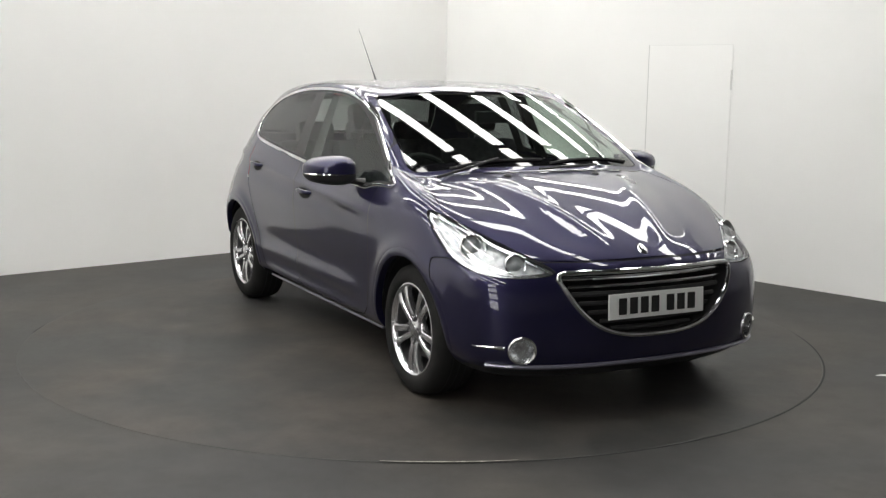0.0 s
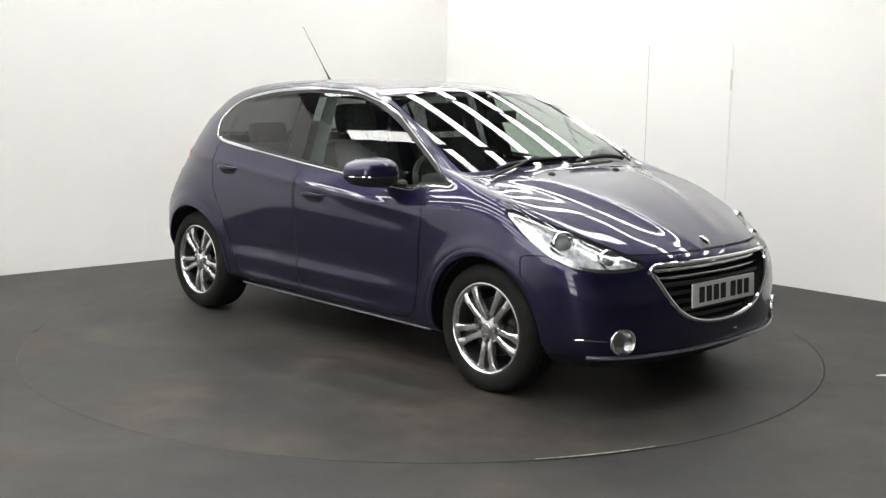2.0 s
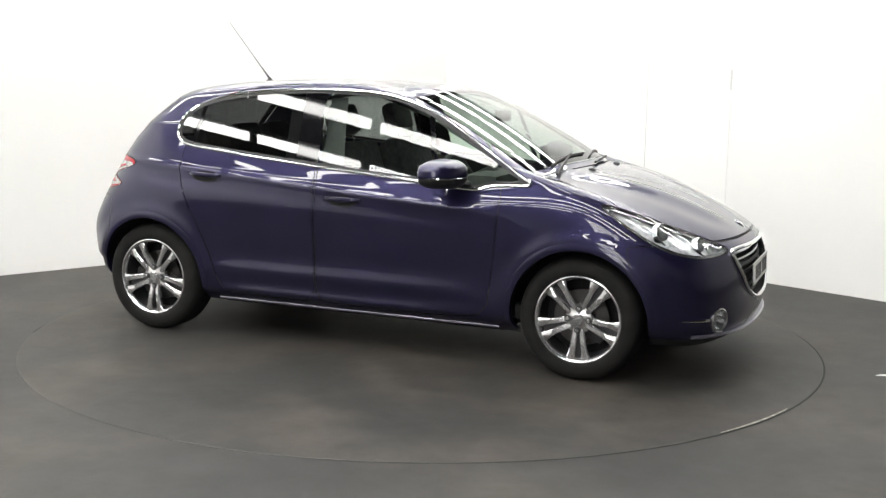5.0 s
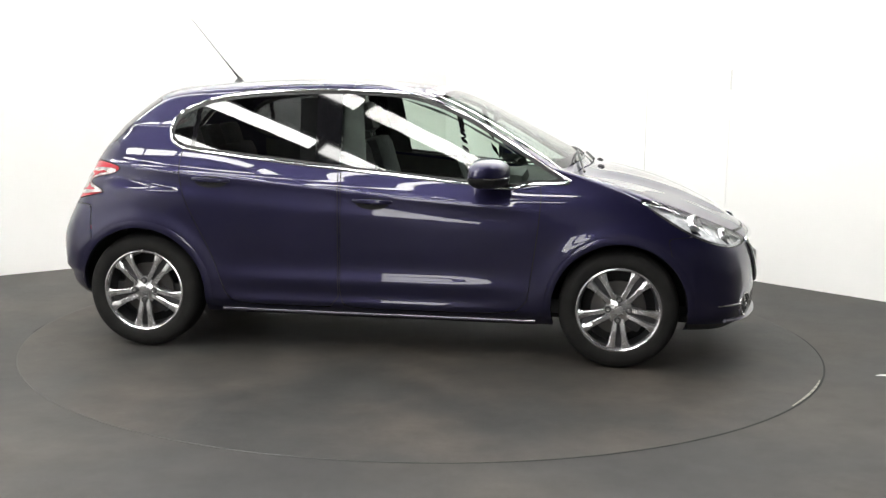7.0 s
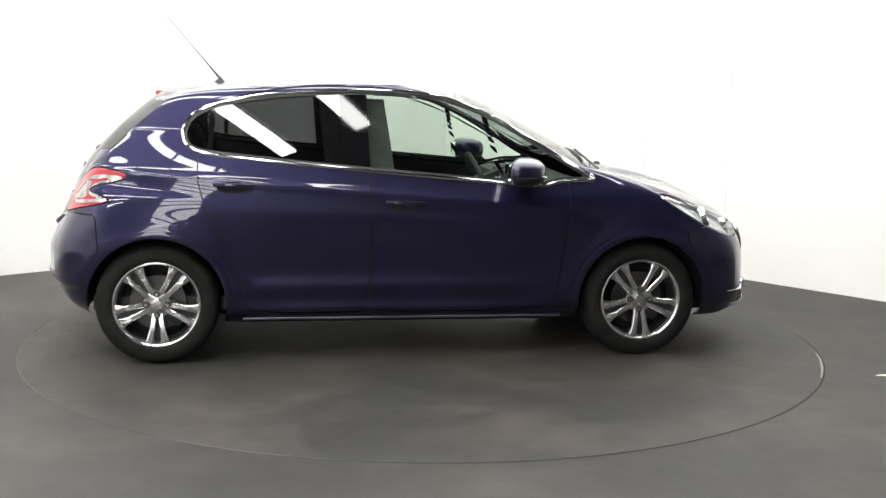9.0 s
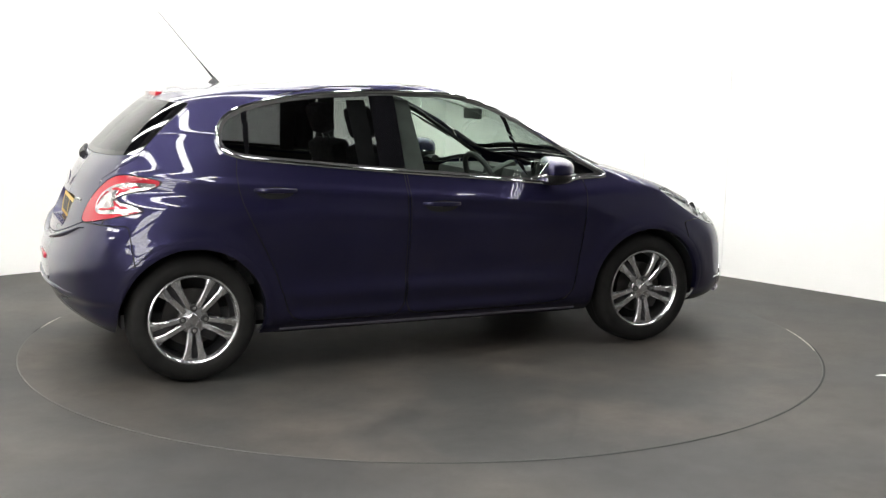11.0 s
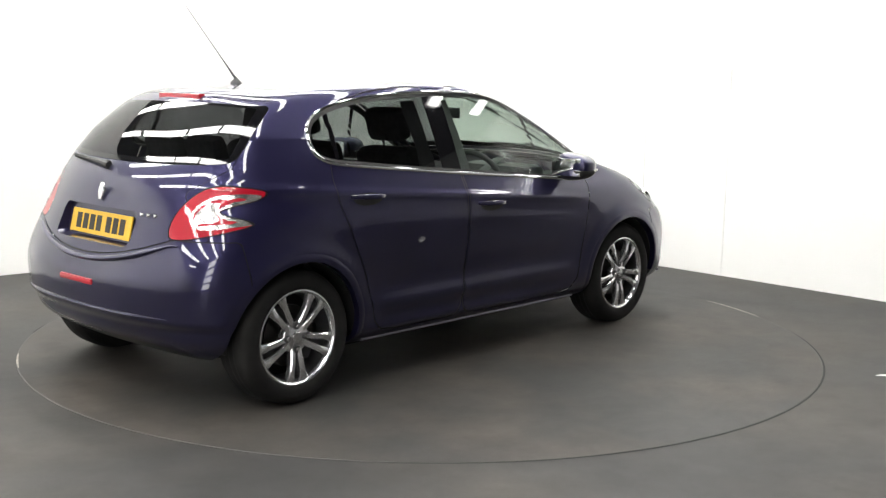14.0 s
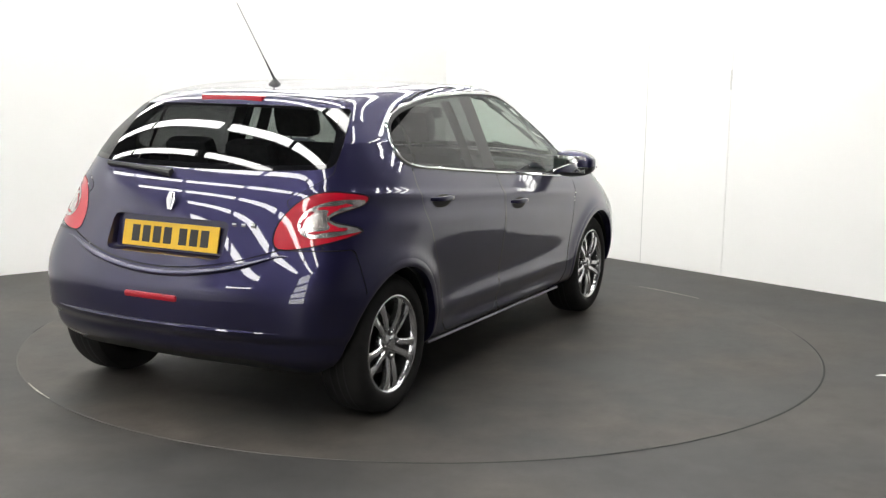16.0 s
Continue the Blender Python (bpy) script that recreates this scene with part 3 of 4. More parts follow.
hood_phi = lambda r: rounded_box(r.u * .2, r.v * .2, -1.2, 3.22 * .2, 4.72 * .2, 6.92 * .2, .04)
bumper_phi = lambda r: np.maximum(np.maximum(r.p[:, 2] - (.70 + .10 * np.clip(r.p[:, 0] - 1.6, -.3, 0)), 1.50 - r.p[:, 0] + .25 * (.70 - r.p[:, 2])), -1.0 + 0 * r.u)
gate_phi = lambda r: np.maximum(np.maximum((10.15 + .9 * np.clip((r.p[:, 2] - .75) / .2, 0, 1) - .9 * np.clip((r.p[:, 2] - .97) / .1, 0, 1) - r.u) * .22, .668 + .10 * np.clip(r.p[:, 1] / .56, 0, 1) ** 2 - r.p[:, 2]), (r.v - 8.75) * .15)
rear_bumper_phi = lambda r: np.maximum(np.maximum(r.p[:, 2] - (.668 + .10 * np.clip(r.p[:, 1] / .56, 0, 1) ** 2), r.p[:, 0] + 1.545 + .1 * (r.p[:, 2] - .6)), -1.0 + 0 * r.u)

sidewin, sheet = panel(sheet, windows_phi, 0.001)
screen, sheet = panel(sheet, screen_phi, 0.001)
rearwin, sheet = panel(sheet, rear_phi, 0.001)
head, sheet = panel(sheet, head_phi)
tail, sheet = panel(sheet, tail_phi)
_, sheet = sheet.cut(grille_phi(sheet))
_, sheet = sheet.cut(fog_phi(sheet))
hood, sheet = panel(sheet, hood_phi)
nose, sheet = panel(sheet, bumper_phi)
gate, sheet = panel(sheet, gate_phi)
RECESS = (.715, .868)
RECESS_IN = .055
_, gate = gate.cut(rounded_box(gate.p[:, 1], gate.p[:, 2], -1.0, .315, *RECESS, .03))
stern, sheet = panel(sheet, rear_bumper_phi)
front_door, sheet = panel(sheet, lambda r: outline_distance(r.p[:, 0], r.p[:, 2], FRONT_DOOR) + np.where(r.v > 9, 1.0, 0))
rear_door, sheet = panel(sheet, lambda r: outline_distance(r.p[:, 0], r.p[:, 2], REAR_DOOR) + np.where(r.v > 9, 1.0, 0))

body = emit(sheet, "body", PAINT, car, label="glossy dark blue-violet painted shell")
emit(hood, "bonnet", PAINT, car)
tailgate = emit(gate, "tailgate", PAINT, car)
valance, nose_top = nose.cut(nose.p[:, 2] - .245)
bumper = emit(nose_top, "front_bumper", PAINT, car)
emit(valance, "lower_lip", PLASTIC, bumper, label="black plastic lower lip")
valance, stern_top = stern.cut(stern.p[:, 2] - .30 + .07 * np.clip((stern.p[:, 1] - .45) / .25, 0, 1))
rear_bumper = emit(stern_top, "rear_bumper", PAINT, car)
emit(valance, "valance", PLASTIC, rear_bumper, label="matt black plastic lower valance")
whole, count = [[], [], [], []], 0
strips = []
for j in joints:
    for store, q in zip(whole, (j.p, j.n, j.u, j.v)):
        store.append(q)
    strips += [tuple(i + count for i in f) for f in j.faces]
    count += len(j.p)
tagged(emit(Region(*(np.concatenate(q) for q in whole), strips), "panel_joint", SEAM, body, sink=0.006), kind="stuff")



# glass with its black printed edges
def pressed(region, facing):
    """A screen laid on one even curve across the car."""
    used = sorted({i for f in region.faces for i in f})
    x, y, z = region.p[used].T
    basis = lambda b, c: np.stack([np.ones_like(b), b ** 2, b ** 4, c, c * c, b ** 2 * c], 1)
    k = np.linalg.lstsq(basis(y, z), x, rcond=None)[0]
    p, n = region.p.copy(), region.n.copy()
    p[used, 0] = .8 * x + .2 * basis(y, z) @ k
    g = facing * np.stack([np.ones_like(x), -(2 * k[1] * y + 4 * k[2] * y ** 3 + 2 * k[5] * y * z), -(k[3] + 2 * k[4] * z + k[5] * y ** 2)], 1)
    n[used] = g / np.linalg.norm(g, axis=1, keepdims=True)
    return Region(p, n, region.u, region.v, region.faces)


screen, rearwin = pressed(screen, 1), pressed(rearwin, -1)
pane, band = screen.cut(screen_phi(screen) + .022)
windscreen = emit(pane, "windscreen", SCREEN, car, label="clear windscreen reflecting strip lights")
emit(band, "screen_border", BLACK, windscreen)
pane, band = rearwin.cut(np.maximum(rear_phi(rearwin) + .026, (10.36 - rearwin.u) * .2))
rear_glass = emit(pane, "rear_window", PRIVACY, car, label="dark tinted rear window")
emit(band, "screen_border", BLACK, rear_glass)


def evened(region):
    """The same panes laid on one even curve, as pressed glass is."""
    used = sorted({i for f in region.faces for i in f})
    x, y, z = region.p[used].T
    basis = lambda a, b: np.stack([np.ones_like(a), a, b, a * a, a * b, b * b], 1)
    c = np.linalg.lstsq(basis(x, z), y, rcond=None)[0]
    p, n = region.p.copy(), region.n.copy()
    p[used, 1] = .75 * y + .25 * basis(x, z) @ c
    g = np.stack([-(c[1] + 2 * c[3] * x + c[4] * z), np.ones_like(x), -(c[2] + c[4] * x + 2 * c[5] * z)], 1)
    n[used] = g / np.linalg.norm(g, axis=1, keepdims=True)
    return Region(p, n, region.u, region.v, region.faces)


sidewin = evened(sidewin)


def strip_phi(r, x_top, x_low, width):
    mid = x_low + (x_top - x_low) * (r.p[:, 2] - .95) / .45
    return np.abs(r.p[:, 0] - mid) - width / 2


doors = {}
for side, s in (("right", -1), ("left", 1)):
    fd = doors["f" + side] = emit(front_door, "front_door", PAINT, car, side)
    rd = doors["r" + side] = emit(rear_door, "rear_door", PAINT, car, side)
    band, rest = sidewin.cut(-(windows_phi(sidewin) + .020))
    emit(band, "window_seal", PLASTIC, body, side)
    bar, rest = rest.cut(strip_phi(rest, -.275, -.255, .135))
    emit(bar, "centre_pillar", BLACK, body, side, label="gloss black pillar trim")
    lining, _ = rest.cut(strip_phi(rest, -.19, -.13, .16))
    emit(lining, "pillar_lining", TRIM, body, side, sink=.05)
    lining, _ = rest.cut(strip_phi(rest, -.40, -.36, .10))
    emit(lining, "pillar_lining", TRIM, body, side, sink=.05)
    bar, rest = rest.cut(strip_phi(rest, -.985, -.995, .03))
    emit(bar, "window_divider", BLACK, rd, side)
    bar, rest = rest.cut(strip_phi(rest, .385, .50, .03))
    emit(bar, "window_divider", BLACK, fd, side)
    front, back = rest.cut(-.26 - rest.p[:, 0])
    quarter, front = front.cut(.45 - front.p[:, 0] - .25 * (front.p[:, 2] - 1.1))
    emit(front, "door_window", CLEAR, fd, side, label="clear green-tinted glass")
    emit(quarter, "quarter_window", CLEAR, fd, side)
    quarter, back = back.cut(back.p[:, 0] + .99)
    emit(back, "door_window", PRIVACY, rd, side, label="dark tinted glass")
    emit(quarter, "quarter_window", PRIVACY, rd, side)
    # bright frame round the windows
    bm = bmesh.new()
    pts = [(x, s * (side_y(x, z) + .002), z) for x, z in WINDOW_LINE]
    tube(bm, pts, .0075, 8, True, 1.2)
    part("window_trim", bm, CHROME, body, "bright chrome strip round the side windows")


def mirrored(s):
    return Matrix.Diagonal((1, s, 1, 1))


# head lamps and tail lamps
for side, s in (("right", -1), ("left", 1)):
    root = emit(head, "headlight", LENS, car, side, label="clear swept-back headlight with bright chrome inside")
    emit(head, "reflector", REFLECTOR, root, side, sink=.028)
    core, rim = head.cut(head_phi(head) + .018)
    emit(rim, "lamp_bezel", SATIN, root, side, sink=.012)
    for u0, z0, r in ((2.78, .765, .056), (2.12, .697, .045)):
        k = int(np.argmin(np.abs(FU - u0) * QU + np.abs(FLAT[:, 2] - z0)))
        c = FLAT[k] - FLATN[k] * .020
        aim = Vector((FLATN[k][0] + .5, s * FLATN[k][1], FLATN[k][2] * .6)).normalized()
        m = Matrix.Translation((c[0], s * c[1], c[2])) @ aim.to_track_quat("Y", "Z").to_matrix().to_4x4()
        bm = bmesh.new()
        lathe(bm, [(r * .55, -.02), (r * .75, .0), (r, .010), (r * 1.1, .005), (r * 1.15, -.02)], 28, m)
        shell = part("projector", bm, CHROME, root, "chrome lamp ring")
        bm = bmesh.new()
        lathe(bm, [(.001, .012), (r * .3, .010), (r * .5, .004), (r * .72, -.006)], 24, m)
        part("lamp_glass", bm, PROJECTOR, root, "grey round projector lens")
    root = emit(tail, "tail_light", LAMP_RED, car, side, label="red claw-shaped tail light with clear inner band")
    claw, _ = tail.cut(outline_distance(tail.u * QU, tail.p[:, 2], CLAW_LINE))
    emit(claw, "clear_band", LAMP_CLEAR, root, side, sink=-.002)
    core, _ = claw.cut(np.abs(outline_distance(claw.u * QU, claw.p[:, 2], CLAW_LINE) + .020) - .006)
    emit(core, "lamp_core", LAMP_RED, root, side, sink=-.0035)

# arch lips and dark wheel wells
for x in AXLES:
    for s in (1, -1):
        bm = bmesh.new()
        rows = []
        for k in range(57):
            a = radians((-3 if x > 0 else -16) + 199 * k / 56)
            c, q = math.cos(a), math.sin(a)
            y = side_y(x + (ARCH + .012) * c, HUB_Z + (ARCH + .012) * q)
            yo = side_y(x + (ARCH + .035) * c, HUB_Z + (ARCH + .035) * q)
            ring = [(ARCH + .035, yo - .001), (ARCH + .022, yo + .0025), (ARCH + .004, y + .005), (ARCH - .004, y + .003), (ARCH - .006, y - .03)]
            rows.append([bm.verts.new((x + r * c, s * yy, HUB_Z + r * q)) for r, yy in ring])
        for a, b in zip(rows, rows[1:]):
            for i in range(4):
                bm.faces.new((a[i], a[i + 1], b[i + 1], b[i]))
        part("wheel_arch_lip", bm, PAINT, body)
        bm = bmesh.new()
        rows = []
        for k in range(33):
            a = radians(-5 + 190 * k / 32)
            yo = min(.825, side_y(x + (ARCH + .02) * math.cos(a), HUB_Z + (ARCH + .02) * math.sin(a)) - .014)
            rows.append([bm.verts.new((x + r * math.cos(a), s * yy, HUB_Z + r * math.sin(a))) for r, yy in ((ARCH - .006, yo), (ARCH + .01, yo - .02), (ARCH + .01, .50), (.03, .50))])
        for a, b in zip(rows, rows[1:]):
            for i in range(3):
                bm.faces.new((a[i], a[i + 1], b[i + 1], b[i]))
        part("wheel_well", bm, SEAM, body)

bm = bmesh.new()
box(bm, -1.50, 1.80, -.55, .55, .20, .26, bevel=.02)
box(bm, -.86, .86, -.71, .71, .19, .23, bevel=.015)
part("underbody", bm, SEAM, car)
for s in (1, -1):
    bm = bmesh.new()
    tube(bm, [(x, s * (side_y(x, .225) + .002), .225) for x in [-.84 + 1.68 * k / 24 for k in range(25)]], .0075, 8)
    part("sill_strip", bm, SILL, body, "thin light strip along the sill")


# wheels: a tyre and a five-spoke alloy rim each
def wheel(x, s, turn):
    root = new("wheel")
    root.parent = car
    root.matrix_basis = pose(x, s * .728, HUB_Z, 0, 0, 0) if s > 0 else pose(x, s * .728, HUB_Z, 0, 0, 180)
    spin = Matrix.Rotation(radians(turn), 4, "Y")
    bm = bmesh.new()
    lathe(bm, [(.216, -.09), (.235, -.098), (.275, -.1), (.298, -.088), (.309, -.06), (.311, 0), (.309, .06), (.299, .09), (.285, .104), (.263, .111), (.242, .111), (.228, .108), (.219, .099), (.212, .09)], 72)
    tyre = part("tyre", bm, TYRE, root, "black rubber tyre")
    for h in (-.035, 0.0, .035):
        bm = bmesh.new()
        lathe(bm, [(.3118, h - .004), (.3118, h + .004)], 72)
        part("tread_groove", bm, SEAM, root)
    bm = bmesh.new()
    lathe(bm, [(.191, -.08), (.193, .03), (.200, .078)], 72)
    part("barrel", bm, ALLOY_DARK, root)
    bm = bmesh.new()
    lathe(bm, [(.199, .078), (.205, .098), (.213, .104), (.2195, .102), (.220, .092)], 72)
    rim = part("rim", bm, ALLOY, root, "polished silver alloy rim with five split spokes")
    bm = bmesh.new()
    lathe(bm, [(.001, .02), (.05, .02), (.06, .03), (.14, .03), (.142, .018), (.05, .0)], 48)
    part("brake_disc", bm, DISC_STEEL, root)
    bm = bmesh.new()
    box(bm, .06, .15, -.0, .045, -.06, .06, Matrix.Rotation(radians(150), 4, "Y"), .01)
    part("caliper", bm, ALLOY_DARK, root)
    bm = bmesh.new()
    lathe(bm, [(.001, -.03), (.199, -.03), (.199, -.05)], 40)
    part("back_plate", bm, SEAM, root)
    for k in range(5):
        a0 = radians(90 + 72 * k)
        for e in (-1, 1):
            bm = bmesh.new()
            sec = []
            for q in range(9):
                f = q / 8
                r = .036 + (.207 - .036) * f
                off = e * (.0155 + .011 * f + .0155 * f * f)
                wid = .0140 + .0015 * f + (.014 * (max(0, f - .66) / .34) ** 1.7)
                h = .094 - .012 * (1 - f) ** 2 + .006 * math.sin(math.pi * f)
                d = Vector((math.cos(a0), 0, math.sin(a0)))
                n = Vector((-math.sin(a0), 0, math.cos(a0)))
                mid = d * r + n * off
                sec.append([bm.verts.new(spin @ (mid + n * w + Vector((0, hh, 0)))) for w, hh in ((-wid, h - .03), (-wid, h - .006), (-wid * .6, h), (wid * .6, h), (wid, h - .006), (wid, h - .03))])
            for a, b in zip(sec, sec[1:]):
                for i in range(5):
                    bm.faces.new((a[i], a[i + 1], b[i + 1], b[i]))
            part("spoke", bm, ALLOY, root)
        bm = bmesh.new()
        sec = []
        for q in range(5):
            f = q / 4
            r = .05 + .155 * f
            d = Vector((math.cos(a0), 0, math.sin(a0)))
            n = Vector((-math.sin(a0), 0, math.cos(a0)))
            w = .008 + .022 * f
            sec.append([bm.verts.new(spin @ (d * r + n * e * w + Vector((0, .056, 0)))) for e in (-1, 1)])
        for a, b in zip(sec, sec[1:]):
            bm.faces.new((a[0], a[1], b[1], b[0]))
        part("spoke_web", bm, ALLOY_DARK, root)
    bm = bmesh.new()
    lathe(bm, [(.001, .090), (.028, .090), (.033, .087), (.068, .083), (.074, .076), (.076, .05)], 40)
    part("hub", bm, ALLOY, root)
    bm = bmesh.new()
    lathe(bm, [(.001, .0965), (.024, .0955), (.028, .092), (.029, .086)], 32)
    part("hub_cap", bm, SATIN, root)
    for k in range(4):
        a = radians(90 * k + turn)
        spot = Matrix.Translation((.054 * math.cos(a), 0, .054 * math.sin(a)))
        bm = bmesh.new()
        lathe(bm, [(.001, .0925), (.0165, .0925), (.0175, .090), (.0175, .075)], 16, spot)
        part("bolt_well", bm, ALLOY_DARK, root)
        bm = bmesh.new()
        lathe(bm, [(.001, .100), (.0085, .100), (.0105, .096), (.0105, .08)], 12, spot)
        part("wheel_bolt", bm, SATIN, root)
    return root


wheel(AXLES[0], -1, 182)
wheel(AXLES[1], -1, 180)
wheel(AXLES[0], 1, 15)
wheel(AXLES[1], 1, 40)

# grille, plate, fog lamps
upper = [(y, z) for y, z in GRILLE_LINE if y > 0.0]
upper = [q for k, q in enumerate(upper) if k < len(upper) // 2 or q[1] < .6]
ring = [(nose_x(y, z), y, z) for y, z in upper] + [(nose_x(y, z), -y, z) for y, z in upper[::-1]]
grille = new("grille")
grille.parent = car
tagged(grille, "black grille in a bright chrome smile-shaped frame")
bm = bmesh.new()
tube(bm, [(x + .007, y, z) for x, y, z in ring], .011, 8, True, 1.0, Vector((1, 0, 0)))
part("grille_frame", bm, CHROME, grille, "bright chrome frame")
bm = bmesh.new()
outer = [bm.verts.new((x, y, z)) for x, y, z in ring]
inner = [bm.verts.new((x - .07, y * .96, .53 + (z - .53) * .94)) for x, y, z in ring]
for k in range(len(ring)):
    j = (k + 1) % len(ring)
    bm.faces.new((outer[k], outer[j], inner[j], inner[k]))
bm.faces.new(inner)
part("grille_back", bm, SEAM, grille)
for z, w, m, r in ((.632, .435, CHROME, .006), (.598, .415, SATIN, .005), (.565, .40, PLASTIC, .008), (.445, .27, PLASTIC, .007), (.485, .33, PLASTIC, .007), (.525, .37, PLASTIC, .007), (.41, .22, PLASTIC, .008)):
    bm = bmesh.new()
    tube(bm, [(nose_x(w * k / 10, z) - .032, w * k / 10, z) for k in range(-10, 11)], r, 6, False, 1.5)
    part("grille_slat", bm, m, grille)


def plate(name, x, z, lean, material, label, face):
    root = new(name)
    root.parent = car
    root.matrix_basis = pose(x, 0, z, 0, lean, 0 if face > 0 else 180)
    tagged(root, label)
    bm = bmesh.new()
    box(bm, -.004, .004, -.26, .26, -.0555, .0555, None, .003)
    part("plate_board", bm, material, root, smooth=False)
    for k in range(7):
        y = -.187 + .0585 * k + (.025 if k > 3 else 0)
        bm = bmesh.new()
        box(bm, .004, .0055, y - .021, y + .021, -.036, .036)
        part("character_bar", bm, INK, root, smooth=False)
    return root


plate("front_number_plate", 2.022, .512, -3, PLATE_WHITE, "white number plate with plain black bars", 1)
slope = math.degrees(math.atan2(tail_x(0, .835) - tail_x(0, .735), .1))
slope *= .55
plate("rear_number_plate", tail_x(0, .785) - .012 + RECESS_IN, .785, -slope, PLATE_YELLOW, "yellow number plate with plain black bars", -1)

for s in (1, -1):
    x0, y0, z0 = nose_x(.625, .335), s * .625, .335
    k = int(np.argmin(np.linalg.norm(FLAT - np.array([x0, .625, z0]), axis=1)))
    aim = Vector((FLATN[k][0], s * FLATN[k][1], FLATN[k][2])).normalized()
    m = Matrix.Translation((x0, y0, z0)) @ aim.to_track_quat("Y", "Z").to_matrix().to_4x4()
    bm = bmesh.new()
    lathe(bm, [(.062, -.02), (.062, .006), (.057, .010), (.050, .005), (.048, -.025)], 32, m)
    fog = part("fog_light", bm, SATIN, car, "round fog light in a silver ring")
    bm = bmesh.new()
    lathe(bm, [(.001, -.03), (.03, -.028), (.049, -.004)], 32, m)
    part("reflector", bm, SATIN, fog)
    bm = bmesh.new()
    lathe(bm, [(.001, .006), (.03, .004), (.049, -.001)], 32, m)
    part("lamp_glass", bm, LENS, fog)
    bm = bmesh.new()
    pts = []
    for k in range(9):
        y = .69 + .012 * k
        pts.append((nose_x(min(y, .80), .345) if y < .74 else on_side(0, y, .345, (FU > 2) & (FU < 3.9) & (FV < 5)), s * y, .345))
    tube(bm, pts, [.009 - .0007 * k for k in range(9)], 6)
    part("fog_light_blade", bm, CHROME, fog)

bm = bmesh.new()
tube(bm, [(on_side(0, abs(y), .262, (FU < 3.6) & (FV < 4) & (FLATN[:, 0] > .12)) + .011, y, .262) for y in [.74 * k / 20 for k in range(-20, 21)]], .014, 8, False, .7)
part("front_lip", bm, SILL, bumper, "pale grey lip under the bumper")

# step along the top of the rear bumper and the crease low on it
bm = bmesh.new()
run = [.60 * k / 24 for k in range(-24, 25)]
tube(bm, [(tail_x(abs(y), .645 + .10 * min(1, abs(y) / .56) ** 2) - .002, y, .645 + .10 * min(1, abs(y) / .56) ** 2) for y in run], [.003 + .013 * min(1, (24 - abs(k)) / 8) for k in range(-24, 25)], 10, False, .8)
part("bumper_step", bm, PAINT, rear_bumper)
bm = bmesh.new()
tube(bm, [(tail_x(abs(y), .435) + .002, y, .435) for y in run], [.003 + .009 * min(1, (24 - abs(k)) / 8) for k in range(-24, 25)], 8, False, .8)
part("bumper_crease", bm, PAINT, rear_bumper)
bm = bmesh.new()
r0, (za, zb) = .03, RECESS
arc = [(.315 - r0 + r0 * math.cos(radians(a)), (zb if a < 90.1 and a >= 0 else za) + r0 * (math.sin(radians(a)) - (1 if a >= 0 else -1))) for a in range(-90, 91, 15)]
edge = [(y, z) for y, z in arc] + [(.285 - .57 * k / 16, zb) for k in range(1, 16)] + [(-y, z) for y, z in arc[::-1]] + [(-.285 + .57 * k / 16, za) for k in range(1, 16)]
lean = math.tan(radians(slope))
plate_x = tail_x(0, .785) + RECESS_IN
outer = [bm.verts.new((tail_x(abs(y), z), y, z)) for y, z in edge]
inner = [bm.verts.new((max(plate_x + lean * (z - .785), tail_x(abs(y), z) + .004), y * .97, .79 + (z - .79) * .93)) for y, z in edge]
for k in range(len(edge)):
    n = (k + 1) % len(edge)
    bm.faces.new((outer[k], outer[n], inner[n], inner[k]))
bm.faces.new(inner)
part("plate_recess", bm, PAINT, tailgate)

# badges as plain shapes
bm = bmesh.new()
tube(bm, [(1.882, 0, .752), (1.908, 0, .733), (1.93, 0, .708)], [.016, .026, .012], 10, False, .4)
part("badge", bm, CHROME, car, "plain chrome badge")
bx = tail_x(0, .94) - .006
bm = bmesh.new()
tube(bm, [(bx - .004, 0, .975), (bx - .012, 0, .94), (bx - .022, 0, .90)], [.014, .026, .012], 10, False, .35, Vector((1, 0, 0)))
part("badge", bm, CHROME, tailgate, "plain chrome badge")
bm = bmesh.new()
for k in range(3):
    y = -.34 - .042 * k
    box(bm, tail_x(abs(y), .855) - .006, tail_x(abs(y), .855) + .004, y - .011, y + .011, .850, .865, None, .002)
part("model_mark", bm, CHROME, tailgate, "small chrome marks")

# spoiler, high brake light, rear fog reflector
bm = bmesh.new()
secs = []
for k in range(-12, 13):
    y = .53 * k / 12
    e = abs(k) / 12
    x1, z1 = -1.10 + .12 * e ** 3, 1.412 - .022 * e ** 2
    x2, z2 = -1.318 + .09 * e ** 2, 1.378 - .03 * e ** 2
    secs.append([bm.verts.new(v) for v in ((x1, y, z1 - .012), (x1 - .1, y, z1 - .002), ((x1 + x2) / 2 - .05, y, (z1 + z2) / 2 + .006), (x2 + .02, y, z2), (x2, y, z2 - .010), (x2 + .012, y, z2 - .024), (x2 + .16, y, z2 - .045))])
for a, b in zip(secs, secs[1:]):
    for i in range(6):
        bm.faces.new((a[i], a[i + 1], b[i + 1], b[i]))
for q in (secs[0], secs[-1]):
    bm.faces.new(q)
spoiler = part("spoiler", bm, PAINT, tailgate, "body-coloured roof spoiler")
bm = bmesh.new()
box(bm, -1.324, -1.28, -.17, .17, 1.350, 1.380, None, .006)
part("brake_light", bm, LAMP_RED, tailgate, "red high-level brake light")
x = tail_x(0, .545)
